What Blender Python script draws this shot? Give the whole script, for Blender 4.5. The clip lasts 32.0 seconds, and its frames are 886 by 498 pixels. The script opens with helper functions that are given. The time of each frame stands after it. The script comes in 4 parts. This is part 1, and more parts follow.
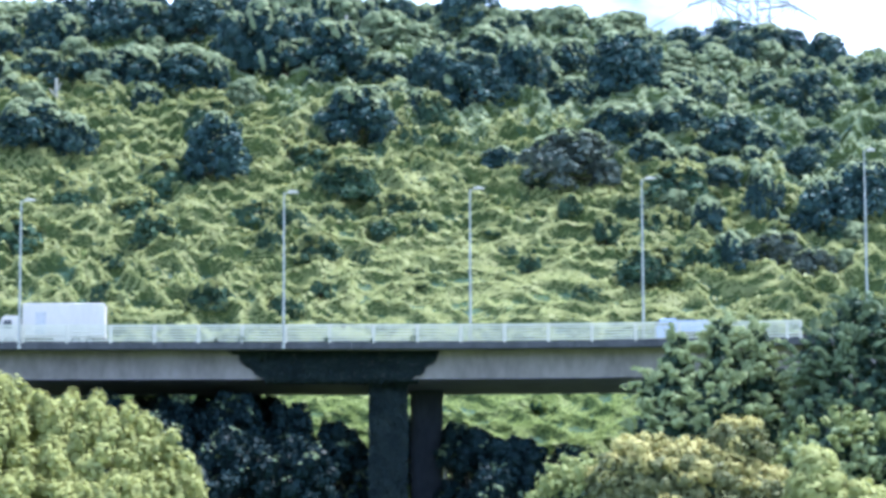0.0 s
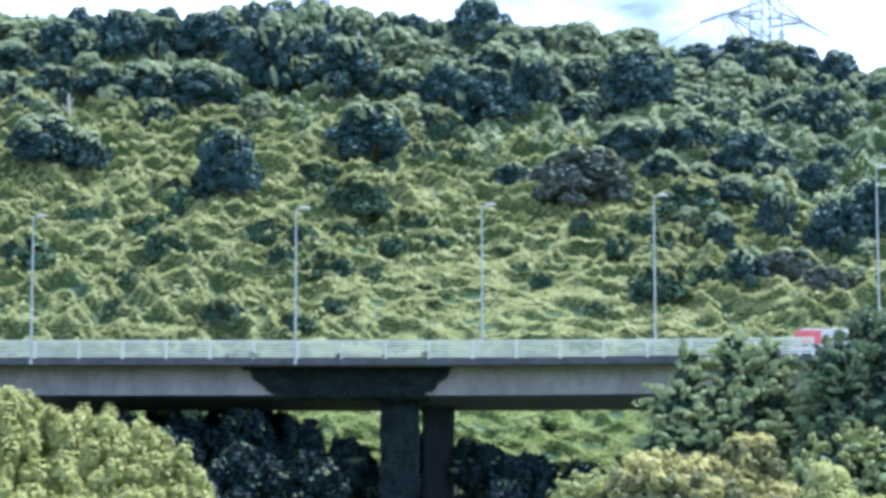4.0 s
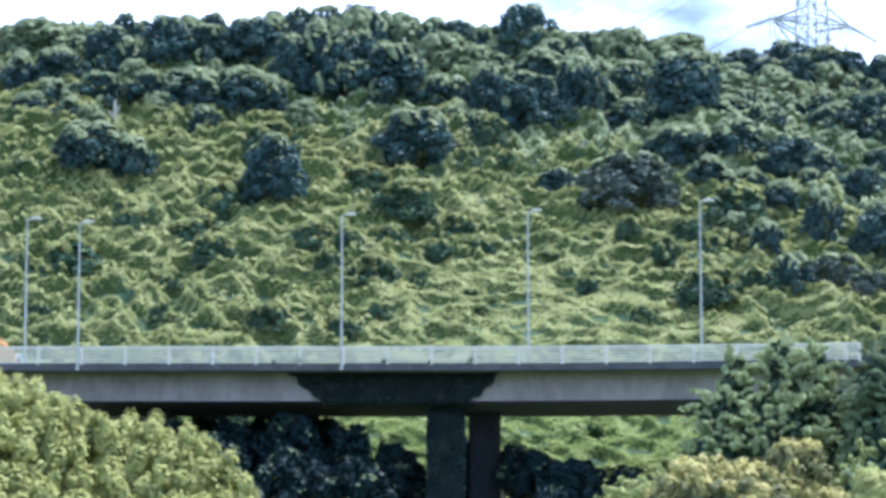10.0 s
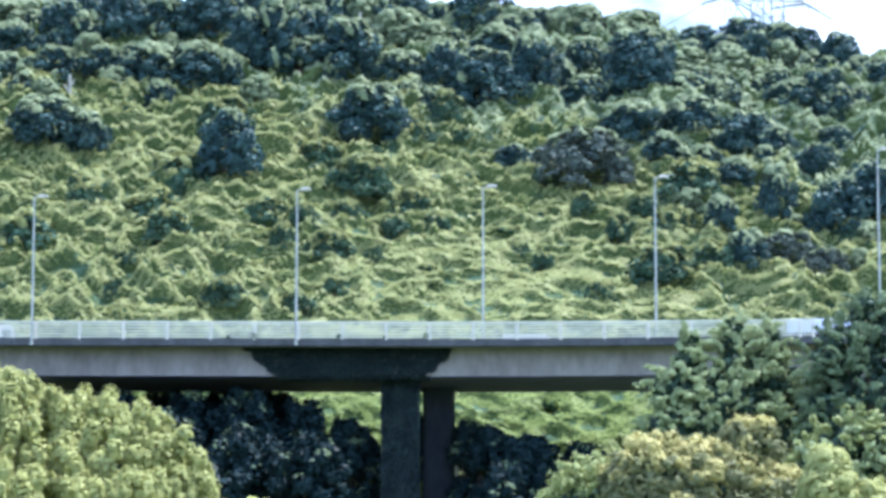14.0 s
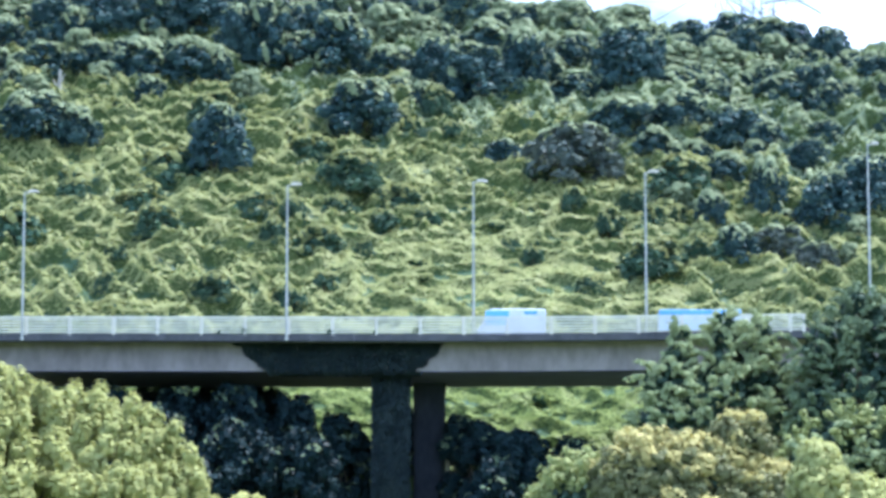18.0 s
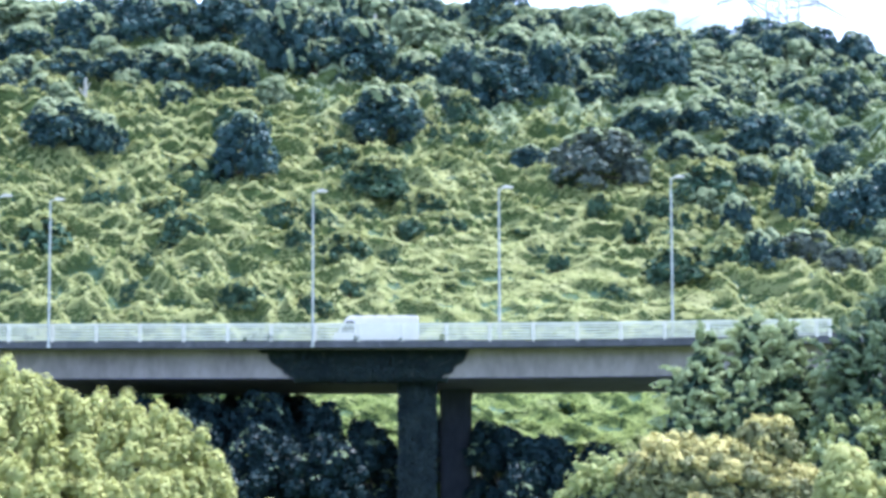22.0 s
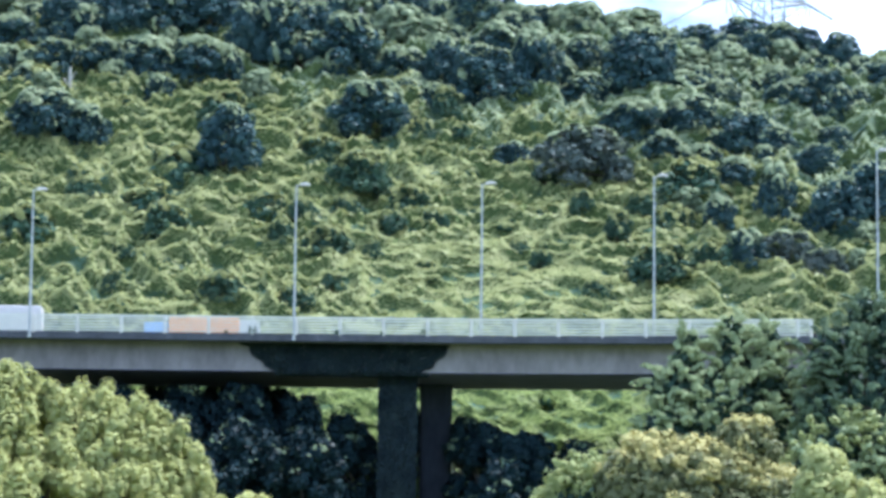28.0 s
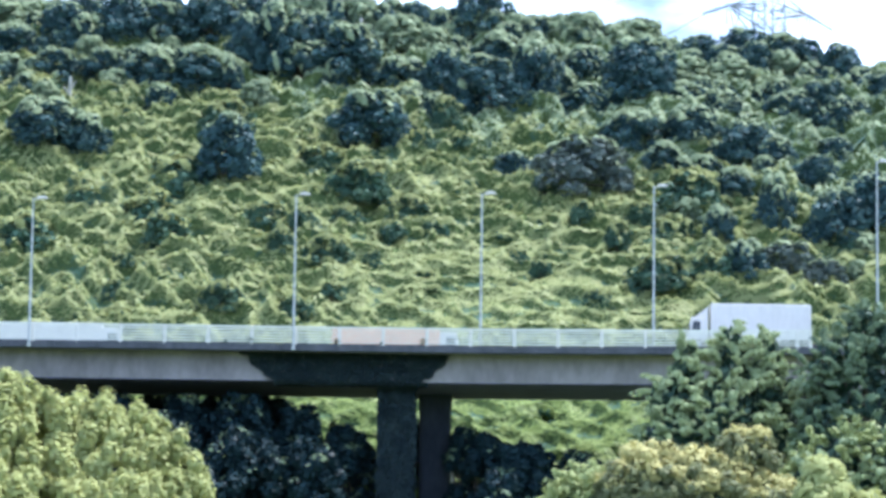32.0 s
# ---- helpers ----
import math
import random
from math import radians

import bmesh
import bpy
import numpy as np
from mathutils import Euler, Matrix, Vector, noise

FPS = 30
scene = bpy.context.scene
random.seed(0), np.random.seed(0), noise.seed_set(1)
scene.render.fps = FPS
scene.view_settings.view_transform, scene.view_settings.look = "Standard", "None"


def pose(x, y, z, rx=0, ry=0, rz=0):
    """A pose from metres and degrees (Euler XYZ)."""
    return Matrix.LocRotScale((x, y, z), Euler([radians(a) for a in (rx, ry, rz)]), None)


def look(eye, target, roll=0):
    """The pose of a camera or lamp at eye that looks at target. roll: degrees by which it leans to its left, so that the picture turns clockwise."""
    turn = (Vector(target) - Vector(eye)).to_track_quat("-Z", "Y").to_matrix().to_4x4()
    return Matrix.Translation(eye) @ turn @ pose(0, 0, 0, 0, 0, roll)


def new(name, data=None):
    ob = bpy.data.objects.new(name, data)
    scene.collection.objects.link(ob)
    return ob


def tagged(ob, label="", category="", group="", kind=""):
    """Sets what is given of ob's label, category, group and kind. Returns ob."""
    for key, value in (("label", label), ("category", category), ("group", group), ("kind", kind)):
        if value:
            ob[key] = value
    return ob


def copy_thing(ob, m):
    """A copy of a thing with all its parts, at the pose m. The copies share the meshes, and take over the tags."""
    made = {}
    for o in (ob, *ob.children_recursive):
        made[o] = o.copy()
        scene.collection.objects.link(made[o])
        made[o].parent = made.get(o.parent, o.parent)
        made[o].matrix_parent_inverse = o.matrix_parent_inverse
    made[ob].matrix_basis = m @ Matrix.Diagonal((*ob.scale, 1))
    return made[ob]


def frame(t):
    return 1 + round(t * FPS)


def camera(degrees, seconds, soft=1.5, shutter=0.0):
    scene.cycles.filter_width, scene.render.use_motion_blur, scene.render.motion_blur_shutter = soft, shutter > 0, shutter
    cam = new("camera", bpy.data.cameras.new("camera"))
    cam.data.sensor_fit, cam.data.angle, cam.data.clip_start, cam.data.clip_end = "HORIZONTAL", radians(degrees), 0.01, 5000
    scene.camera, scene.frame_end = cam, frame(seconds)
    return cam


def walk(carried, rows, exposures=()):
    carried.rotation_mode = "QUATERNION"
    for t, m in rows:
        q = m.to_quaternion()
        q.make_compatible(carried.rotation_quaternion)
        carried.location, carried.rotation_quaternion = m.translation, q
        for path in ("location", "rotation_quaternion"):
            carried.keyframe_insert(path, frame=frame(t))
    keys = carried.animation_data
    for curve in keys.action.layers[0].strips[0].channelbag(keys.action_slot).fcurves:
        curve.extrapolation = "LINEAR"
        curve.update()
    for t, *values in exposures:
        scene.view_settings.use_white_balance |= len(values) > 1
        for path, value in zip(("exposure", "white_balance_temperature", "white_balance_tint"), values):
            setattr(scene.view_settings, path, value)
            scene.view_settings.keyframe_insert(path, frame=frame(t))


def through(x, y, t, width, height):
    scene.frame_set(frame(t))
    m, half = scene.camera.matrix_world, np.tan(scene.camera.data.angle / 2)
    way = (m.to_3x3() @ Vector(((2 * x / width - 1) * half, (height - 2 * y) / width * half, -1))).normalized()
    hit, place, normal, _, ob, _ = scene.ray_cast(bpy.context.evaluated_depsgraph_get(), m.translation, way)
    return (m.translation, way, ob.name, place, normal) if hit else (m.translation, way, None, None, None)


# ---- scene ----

EYE = (0.0, 0.0, 1.6)


def aim(yaw, pitch, roll):
    a, b = radians(yaw), radians(pitch)
    d = Vector((math.sin(a) * math.cos(b), math.cos(a) * math.cos(b), math.sin(b)))
    return look(EYE, Vector(EYE) + 100 * d, roll)


# ---- camera: held by hand on one spot, zoomed in far; seconds, turn, tilt, lean ----
cam = camera(15.0, 32.0, soft=3.6)
walk(cam, [(t, aim(a, b, c)) for t, a, b, c in (
        (0, 0.579, 8.696, -0.171), (0.5, 0.530, 8.778, -0.170), (1, 0.493, 8.851, -0.169), (1.5, 0.469, 8.918, -0.049), 
        (2, 0.446, 8.962, -0.070), (2.5, 0.416, 8.977, -0.047), (3, 0.386, 8.962, -0.051), (3.5, 0.372, 8.964, -0.022), 
        (5.5, 0.360, 9.005, -0.130), (6, 0.339, 9.000, -0.152), (6.5, 0.285, 9.001, -0.116), (7, 0.185, 9.008, -0.071), 
        (7.5, 0.040, 9.010, -0.061), (8, -0.139, 9.014, -0.080), (8.5, -0.271, 9.018, -0.060), (9, -0.353, 9.032, -0.041), 
        (9.5, -0.403, 9.050, 0.010), (10, -0.417, 9.070, 0.011), (10.5, -0.417, 9.091, 0.024), (11, -0.401, 9.095, 0.043), 
        (11.5, -0.368, 9.085, -0.012), (12, -0.305, 9.029, -0.061), (12.5, -0.184, 8.926, -0.077), (13, 0.000, 8.800, 0.000), 
        (13.5, 0.194, 8.707, 0.044), (14, 0.358, 8.653, 0.077), (14.5, 0.473, 8.627, 0.095), (16.5, 0.606, 8.571, 0.060), 
        (17, 0.574, 8.568, 0.025), (17.5, 0.553, 8.569, -0.004), (18, 0.524, 8.568, -0.015), (18.5, 0.474, 8.565, -0.062), 
        (19, 0.414, 8.565, -0.053), (19.5, 0.339, 8.597, -0.049), (20, 0.261, 8.641, -0.089), (20.5, 0.198, 8.684, -0.122), 
        (21, 0.152, 8.707, -0.151), (21.5, 0.115, 8.706, -0.135), (22, 0.080, 8.677, -0.144), (22.5, 0.050, 8.646, -0.133), 
        (23, 0.018, 8.623, -0.125), (23.5, -0.003, 8.607, -0.084), (24, -0.010, 8.607, -0.001), (24.5, 0.003, 8.609, 0.141), 
        (25, 0.053, 8.603, 0.231), (25.5, 0.114, 8.574, 0.347), (27.5, 0.312, 8.580, 0.597), (28, 0.382, 8.597, 0.625), 
        (28.5, 0.426, 8.607, 0.713), (29, 0.433, 8.631, 0.745), (29.5, 0.407, 8.672, 0.780), (30, 0.397, 8.715, 0.807), 
        (30.5, 0.406, 8.742, 0.819), (31, 0.437, 8.761, 0.820), (31.5, 0.453, 8.764, 0.824), (32, 0.385, 8.765, 0.773),)],
     exposures=[
        (0, 1.76, 5620, 14), (2, 1.76, 5600, 14), (3, 1.46, 5620, 14), (3.5, 1.5, 5620, 14), (5.5, 1.75, 5600, 14), (6, 1.79, 5600, 14), (7, 1.72, 5610, 14),
        (8, 1.77, 5660, 15), (9, 1.56, 5740, 15), (10, 1.47, 5760, 15), (11, 1.46, 5740, 15), (12, 1.77, 5680, 15), (13, 1.73, 5680, 17), (14, 1.77, 5660, 15),
        (18, 1.78, 5670, 14), (19, 1.76, 5680, 14), (20, 1.66, 5700, 14), (21, 2.0, 5660, 17), (22, 2.01, 5660, 18), (23, 1.95, 5660, 20), (24, 2.1, 5680, 20),
        (25, 1.44, 5780, 17), (28, 1.58, 5690, 14), (30, 1.58, 5690, 14), (31, 1.3, 5690, 14), (32, 1.72, 5660, 14)])

# ---- sky and sun ----
SUN = Vector((0.36, 0.14, 0.92)).normalized()
world = bpy.data.worlds.new("sky")
scene.world = world
world.use_nodes = True
wn, wl = world.node_tree.nodes, world.node_tree.links
sky = wn.new("ShaderNodeTexSky")
sky.sky_type, sky.sun_disc = "NISHITA", False
sky.sun_elevation = math.asin(SUN.z)
sky.sun_rotation = math.atan2(SUN.x, SUN.y)
tint = wn.new("ShaderNodeVectorMath")
tint.operation = "SCALE"
tint.inputs["Scale"].default_value = 0.055
coord = wn.new("ShaderNodeTexCoord")
stretch = wn.new("ShaderNodeMapping")
stretch.inputs["Scale"].default_value = (7.0, 7.0, 16.0)
stretch.inputs["Location"].default_value = (0.35, 0.0, 0.2)
puffs = wn.new("ShaderNodeTexNoise")
puffs.inputs["Scale"].default_value, puffs.inputs["Detail"].default_value = 1.0, 8.0
cover = wn.new("ShaderNodeValToRGB")
cover.color_ramp.elements[0].position, cover.color_ramp.elements[1].position = 0.43, 0.56
blend = wn.new("ShaderNodeMix")
blend.data_type = "RGBA"
blend.inputs["B"].default_value = (0.78, 0.98, 1.32, 1)
back = wn["Background"]
wl.new(sky.outputs[0], tint.inputs[0])
wl.new(coord.outputs["Generated"], stretch.inputs["Vector"])
wl.new(stretch.outputs[0], puffs.inputs["Vector"])
wl.new(puffs.outputs[0], cover.inputs[0])
wl.new(cover.outputs[0], blend.inputs["Factor"])
wl.new(tint.outputs[0], blend.inputs["A"])
wl.new(blend.outputs["Result"], back.inputs[0])
back.inputs[1].default_value = 1.0

lamp = bpy.data.lights.new("sun", "SUN")
lamp.energy, lamp.angle, lamp.color = 4.1, radians(0.6), (1.0, 0.95, 0.86)
sun = new("sun", lamp)
sun.matrix_world = look((0, 0, 200), Vector((0, 0, 200)) - SUN)


# ---- materials ----
def surface(name, rough=0.6, metal=0.0):
    m = bpy.data.materials.new(name)
    m.use_nodes = True
    n, l = m.node_tree.nodes, m.node_tree.links
    b = n["Principled BSDF"]
    b.inputs["Roughness"].default_value, b.inputs["Metallic"].default_value = rough, metal
    return m, n, l, b


def ramp(n, stops):
    r = n.new("ShaderNodeValToRGB")
    while len(r.color_ramp.elements) < len(stops):
        r.color_ramp.elements.new(0.5)
    for e, (p, c) in zip(r.color_ramp.elements, stops):
        e.position, e.color = p, (*c, 1)
    return r


def noise_at(n, l, scale, detail=5.0, stretch=(1, 1, 1), rough=0.6):
    c, m, t = n.new("ShaderNodeTexCoord"), n.new("ShaderNodeMapping"), n.new("ShaderNodeTexNoise")
    m.inputs["Scale"].default_value = stretch
    t.inputs["Scale"].default_value, t.inputs["Detail"].default_value, t.inputs["Roughness"].default_value = scale, detail, rough
    l.new(c.outputs["Object"], m.inputs[0])
    l.new(m.outputs[0], t.inputs["Vector"])
    return t


def weathered(name, low, high, scale, rough=0.8, bump=0.3, metal=0.0, stretch=(1, 1, 1), fine=6.0, depth=0.02):
    """Two scales of noise between two colours, with a fine relief."""
    m, n, l, b = surface(name, rough, metal)
    big, small = noise_at(n, l, scale, 4, stretch), noise_at(n, l, scale * fine, 6, stretch)
    mix = n.new("ShaderNodeMath")
    mix.operation = "MULTIPLY_ADD"
    mix.inputs[1].default_value, mix.inputs[2].default_value = 0.45, 0.0
    add = n.new("ShaderNodeMath")
    add.operation = "MULTIPLY_ADD"
    add.inputs[1].default_value = 0.6
    l.new(small.outputs[0], mix.inputs[0])
    l.new(big.outputs[0], add.inputs[0])
    l.new(mix.outputs[0], add.inputs[2])
    r = ramp(n, [(0.36, low), (0.66, high)])
    l.new(add.outputs[0], r.inputs[0])
    l.new(r.outputs[0], b.inputs["Base Color"])
    bp = n.new("ShaderNodeBump")
    bp.inputs["Strength"].default_value, bp.inputs["Distance"].default_value = bump, depth
    l.new(small.outputs[0], bp.inputs["Height"])
    l.new(bp.outputs[0], b.inputs["Normal"])
    return m


def leafy(name, dark, mid, light, through=0.3, patch=0.12, rough=0.5):
    """Leaves: each its own shade, in drifts of lighter and darker growth, and partly lit from behind."""
    m, n, l, b = surface(name, rough)
    b.inputs["Specular IOR Level"].default_value = 0.08
    geo, drift = n.new("ShaderNodeNewGeometry"), noise_at(n, l, patch, 4)
    one = n.new("ShaderNodeMath")
    one.operation = "MULTIPLY_ADD"
    one.inputs[1].default_value = 0.15
    two = n.new("ShaderNodeMath")
    two.operation = "MULTIPLY_ADD"
    two.inputs[1].default_value, two.inputs[2].default_value = 1.3, -0.26
    l.new(drift.outputs[0], two.inputs[0])
    l.new(geo.outputs["Random Per Island"], one.inputs[0])
    l.new(two.outputs[0], one.inputs[2])
    r = ramp(n, [(0.12, dark), (0.5, mid), (0.88, light)])
    l.new(one.outputs[0], r.inputs[0])
    l.new(r.outputs[0], b.inputs["Base Color"])
    tr, mx = n.new("ShaderNodeBsdfTranslucent"), n.new("ShaderNodeMixShader")
    l.new(r.outputs[0], tr.inputs[0])
    mx.inputs[0].default_value = through
    l.new(b.outputs[0], mx.inputs[1])
    l.new(tr.outputs[0], mx.inputs[2])
    l.new(mx.outputs[0], n["Material Output"].inputs[0])
    return m


def paint(name, colour, rough=0.35, dirt=0.15):
    low = tuple(c * (1 - dirt) for c in colour)
    m = weathered(name, low, colour, 0.8, rough, 0.05, 0.0, (1, 1, 0.3), 5.0, 0.002)
    return m


VINE = leafy("vine leaves", (0.226, 0.254, 0.10), (0.27, 0.297, 0.123), (0.302, 0.327, 0.143), 0.4, 0.10)
# bluish cast of the next three puts haze over the wood into colour
UNDER_SHADE = leafy("shade-dark undergrowth leaves", (0.035, 0.07, 0.06), (0.062, 0.11, 0.088), (0.11, 0.165, 0.12), 0.22, 0.10)
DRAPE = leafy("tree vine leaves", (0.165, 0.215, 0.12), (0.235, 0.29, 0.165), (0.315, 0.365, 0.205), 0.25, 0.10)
DARK = leafy("haze-blue dark broad leaves", (0.022, 0.05, 0.055), (0.04, 0.084, 0.086), (0.07, 0.125, 0.116), 0.18, 0.3)
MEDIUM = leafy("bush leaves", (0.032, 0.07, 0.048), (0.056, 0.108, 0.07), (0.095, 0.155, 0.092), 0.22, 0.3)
OLIVE = leafy("olive leaves", (0.09, 0.13, 0.085), (0.15, 0.20, 0.125), (0.22, 0.27, 0.165), 0.25, 0.3)
DEEP_SHADE = leafy("green leaves darkened for shade", (0.005, 0.014, 0.018), (0.010, 0.025, 0.029), (0.022, 0.042, 0.042), 0.06, 0.5)
BROWNISH = leafy("brownish leaves", (0.045, 0.07, 0.068), (0.08, 0.108, 0.095), (0.13, 0.155, 0.12), 0.2, 0.3)
BRIGHT = leafy("bright young leaves", (0.275, 0.298, 0.112), (0.38, 0.405, 0.163), (0.455, 0.47, 0.21), 0.45, 0.4)
GLOSSY = leafy("dark glossy leaves", (0.17, 0.22, 0.11), (0.27, 0.325, 0.165), (0.37, 0.415, 0.225), 0.3, 0.5, 0.5)
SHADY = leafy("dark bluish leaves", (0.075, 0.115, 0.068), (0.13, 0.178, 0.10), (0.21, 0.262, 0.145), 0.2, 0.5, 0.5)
INNER_SHADE = leafy("inner leaves in shade colour", (0.012, 0.028, 0.02), (0.025, 0.05, 0.034), (0.045, 0.08, 0.05), 0.12, 0.5)
TAN = leafy("tan blossom", (0.28, 0.266, 0.10), (0.385, 0.36, 0.145), (0.465, 0.432, 0.188), 0.35, 0.6)
GRASS = leafy("rough grass", (0.12, 0.165, 0.042), (0.165, 0.215, 0.062), (0.215, 0.265, 0.085), 0.3, 0.25)
YOUNG = leafy("yellow-green leaves", (0.16, 0.20, 0.075), (0.25, 0.29, 0.115), (0.34, 0.37, 0.16), 0.32, 0.5)
DULL = leafy("dull olive leaves", (0.08, 0.092, 0.04), (0.135, 0.148, 0.068), (0.21, 0.222, 0.11), 0.22, 0.5)
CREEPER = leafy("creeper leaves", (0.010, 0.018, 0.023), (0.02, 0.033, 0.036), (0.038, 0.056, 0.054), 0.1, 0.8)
BARK = weathered("bark", (0.05, 0.04, 0.03), (0.13, 0.11, 0.085), 2.0, 0.9, 0.6, stretch=(1, 1, 0.25))
PALE_BARK = weathered("pale bark", (0.22, 0.22, 0.19), (0.42, 0.41, 0.36), 1.5, 0.85, 0.4, stretch=(1, 1, 0.3))
SOIL = weathered("undergrowth", (0.042, 0.068, 0.026), (0.10, 0.132, 0.046), 0.35, 0.95, 0.8, fine=7.0, depth=0.3)
SOIL.node_tree.nodes["Principled BSDF"].inputs["Specular IOR Level"].default_value = 0.03
CONCRETE = weathered("weathered concrete", (0.15, 0.136, 0.138), (0.28, 0.256, 0.258), 0.35, 0.85, 0.2, stretch=(0.7, 1, 0.35))
GRIME = weathered("grimy concrete", (0.032, 0.034, 0.041), (0.09, 0.092, 0.102), 0.3, 0.9, 0.3, stretch=(1, 1, 0.6))
SOFFIT_SHADE = weathered("shade-dark soffit concrete", (0.075, 0.072, 0.17), (0.12, 0.116, 0.25), 0.4, 0.95, 0.5, stretch=(1, 1, 0.5))
DARK_PIER = weathered("very dark bluish concrete", (0.012, 0.017, 0.026), (0.03, 0.038, 0.05), 0.4, 0.95, 0.5, stretch=(1, 1, 0.5))
PALE_WALL = weathered("pale grey plaster", (0.40, 0.40, 0.43), (0.55, 0.55, 0.58), 0.6, 0.85, 0.2)
ASPHALT = weathered("asphalt", (0.04, 0.04, 0.042), (0.07, 0.07, 0.072), 0.5, 0.9, 0.3)
WHITE_LINE = weathered("road paint", (0.55, 0.55, 0.52), (0.75, 0.75, 0.72), 1.0, 0.7, 0.1)
POST_PAINT = weathered("pale post paint", (0.50, 0.475, 0.41), (0.62, 0.59, 0.515), 0.7, 0.5, 0.05)
ALLOY = weathered("pale aluminium rail", (0.52, 0.508, 0.41), (0.64, 0.627, 0.515), 0.7, 0.5, 0.05, 0.0)
GALVANISED = weathered("galvanised steel", (0.28, 0.30, 0.29), (0.41, 0.425, 0.41), 1.0, 0.45, 0.05, 0.3)
LATTICE = weathered("dull lattice steel", (0.30, 0.31, 0.34), (0.45, 0.46, 0.49), 0.5, 0.6, 0.05, 0.3)
WHITE = paint("white vehicle paint", (0.60, 0.565, 0.525))
PALE_BLUE = paint("pale blue vehicle paint", (0.13, 0.43, 0.78))
PALE_LILAC = paint("pale lilac vehicle paint", (0.58, 0.63, 0.79))
ICE_BLUE = paint("pale ice blue paint", (0.40, 0.57, 0.78))
LAVENDER = paint("lavender blue vehicle paint", (0.36, 0.46, 0.78))
BLUE = paint("blue tarpaulin", (0.035, 0.21, 0.56), 0.55)
SKY_BLUE = paint("bright blue paint", (0.12, 0.38, 0.76))
ORANGE = paint("orange container paint", (0.88, 0.31, 0.06), 0.6)
OCHRE = paint("ochre digger paint", (0.56, 0.29, 0.085), 0.5)
SALMON = paint("faded orange container paint", (0.74, 0.36, 0.19), 0.5)
RED = paint("red lettering", (0.70, 0.12, 0.12))
GREY_INK = paint("grey lettering", (0.33, 0.345, 0.40))
RUBBER = weathered("tyre rubber", (0.015, 0.015, 0.016), (0.035, 0.035, 0.035), 3.0, 0.85, 0.2)
FRAME_BLACK = weathered("black chassis steel", (0.02, 0.02, 0.022), (0.05, 0.05, 0.052), 1.5, 0.6, 0.1)
STEEL = weathered("grey steel", (0.3, 0.3, 0.31), (0.5, 0.5, 0.51), 1.5, 0.4, 0.1, 0.7)
GLASS, _, _, gb = surface("dark vehicle glass", 0.06)
gb.inputs["Base Color"].default_value = (0.02, 0.026, 0.03, 1)
LAMP_GLASS, _, _, gb = surface("clear lamp lens", 0.1)
gb.inputs["Base Color"].default_value = (0.75, 0.76, 0.76, 1)
TAIL_RED, _, _, gb = surface("red lamp lens", 0.15)
gb.inputs["Base Color"].default_value = (0.45, 0.02, 0.02, 1)


# ---- building helpers ----
def part(name, bm, material, parent=None, label="", smooth=False):
    if isinstance(bm, bmesh.types.BMesh):
        me = bpy.data.meshes.new(name)
        bm.normal_update()
        bm.to_mesh(me)
        bm.free()
    else:
        me = bm
    if not me.materials:
        me.materials.append(material)
    if smooth:
        me.polygons.foreach_set("use_smooth", [True] * len(me.polygons))
    ob = new(name, me)
    ob.parent = parent
    if name in ("crown", "sprays", "lit_top_leaves", "vine_drape", "blossom", "shaded_inner_leaves"):
        tagged(ob, kind="stuff")
    if label:
        tagged(ob, label)
    return ob


def box(cx, cy, cz, sx, sy, sz, bevel=0.0, bm=None):
    bm = bm or bmesh.new()
    made = bmesh.ops.create_cube(bm, size=1, matrix=Matrix.Translation((cx, cy, cz)) @ Matrix.Diagonal((sx, sy, sz, 1)))
    if bevel:
        es = {e for v in made["verts"] for e in v.link_edges}
        bmesh.ops.bevel(bm, geom=list(es), offset=bevel, segments=2, affect="EDGES", profile=0.5)
    return bm


def rod(a, b, r0, r1=None, sides=8, bm=None):
    bm = bm or bmesh.new()
    a, b = Vector(a), Vector(b)
    q = (b - a).to_track_quat("Z", "Y").to_matrix().to_4x4()
    m = Matrix.Translation((a + b) / 2) @ q
    bmesh.ops.create_cone(bm, cap_ends=True, segments=sides, radius1=r0, radius2=r0 if r1 is None else r1, depth=(b - a).length, matrix=m)
    return bm


def prism(outline, y0, y1, bevel=0.0):
    """A side outline (x, z), counter-clockwise seen from -y, carried across from y0 to y1."""
    bm = bmesh.new()
    a = [bm.verts.new((x, y0, z)) for x, z in outline]
    b = [bm.verts.new((x, y1, z)) for x, z in outline]
    bm.faces.new(a)
    bm.faces.new(b[::-1])
    for i in range(len(a)):
        j = (i + 1) % len(a)
        bm.faces.new((a[j], a[i], b[i], b[j]))
    bmesh.ops.recalc_face_normals(bm, faces=bm.faces[:])
    if bevel:
        bmesh.ops.bevel(bm, geom=bm.edges[:], offset=bevel, segments=2, affect="EDGES", profile=0.5)
    return bm


def fast_mesh(name, verts, quads, material):
    me = bpy.data.meshes.new(name)
    verts, quads = np.asarray(verts, np.float32), np.asarray(quads, np.int32)
    k = quads.shape[1]
    me.vertices.add(len(verts))
    me.vertices.foreach_set("co", verts.ravel())
    me.loops.add(quads.size)
    me.loops.foreach_set("vertex_index", quads.ravel())
    me.polygons.add(len(quads))
    me.polygons.foreach_set("loop_start", np.arange(0, quads.size, k, dtype=np.int32))
    me.update(calc_edges=True)
    me.materials.append(material)
    return me


def unit(v):
    return v / np.maximum(np.linalg.norm(v, axis=1, keepdims=True), 1e-9)


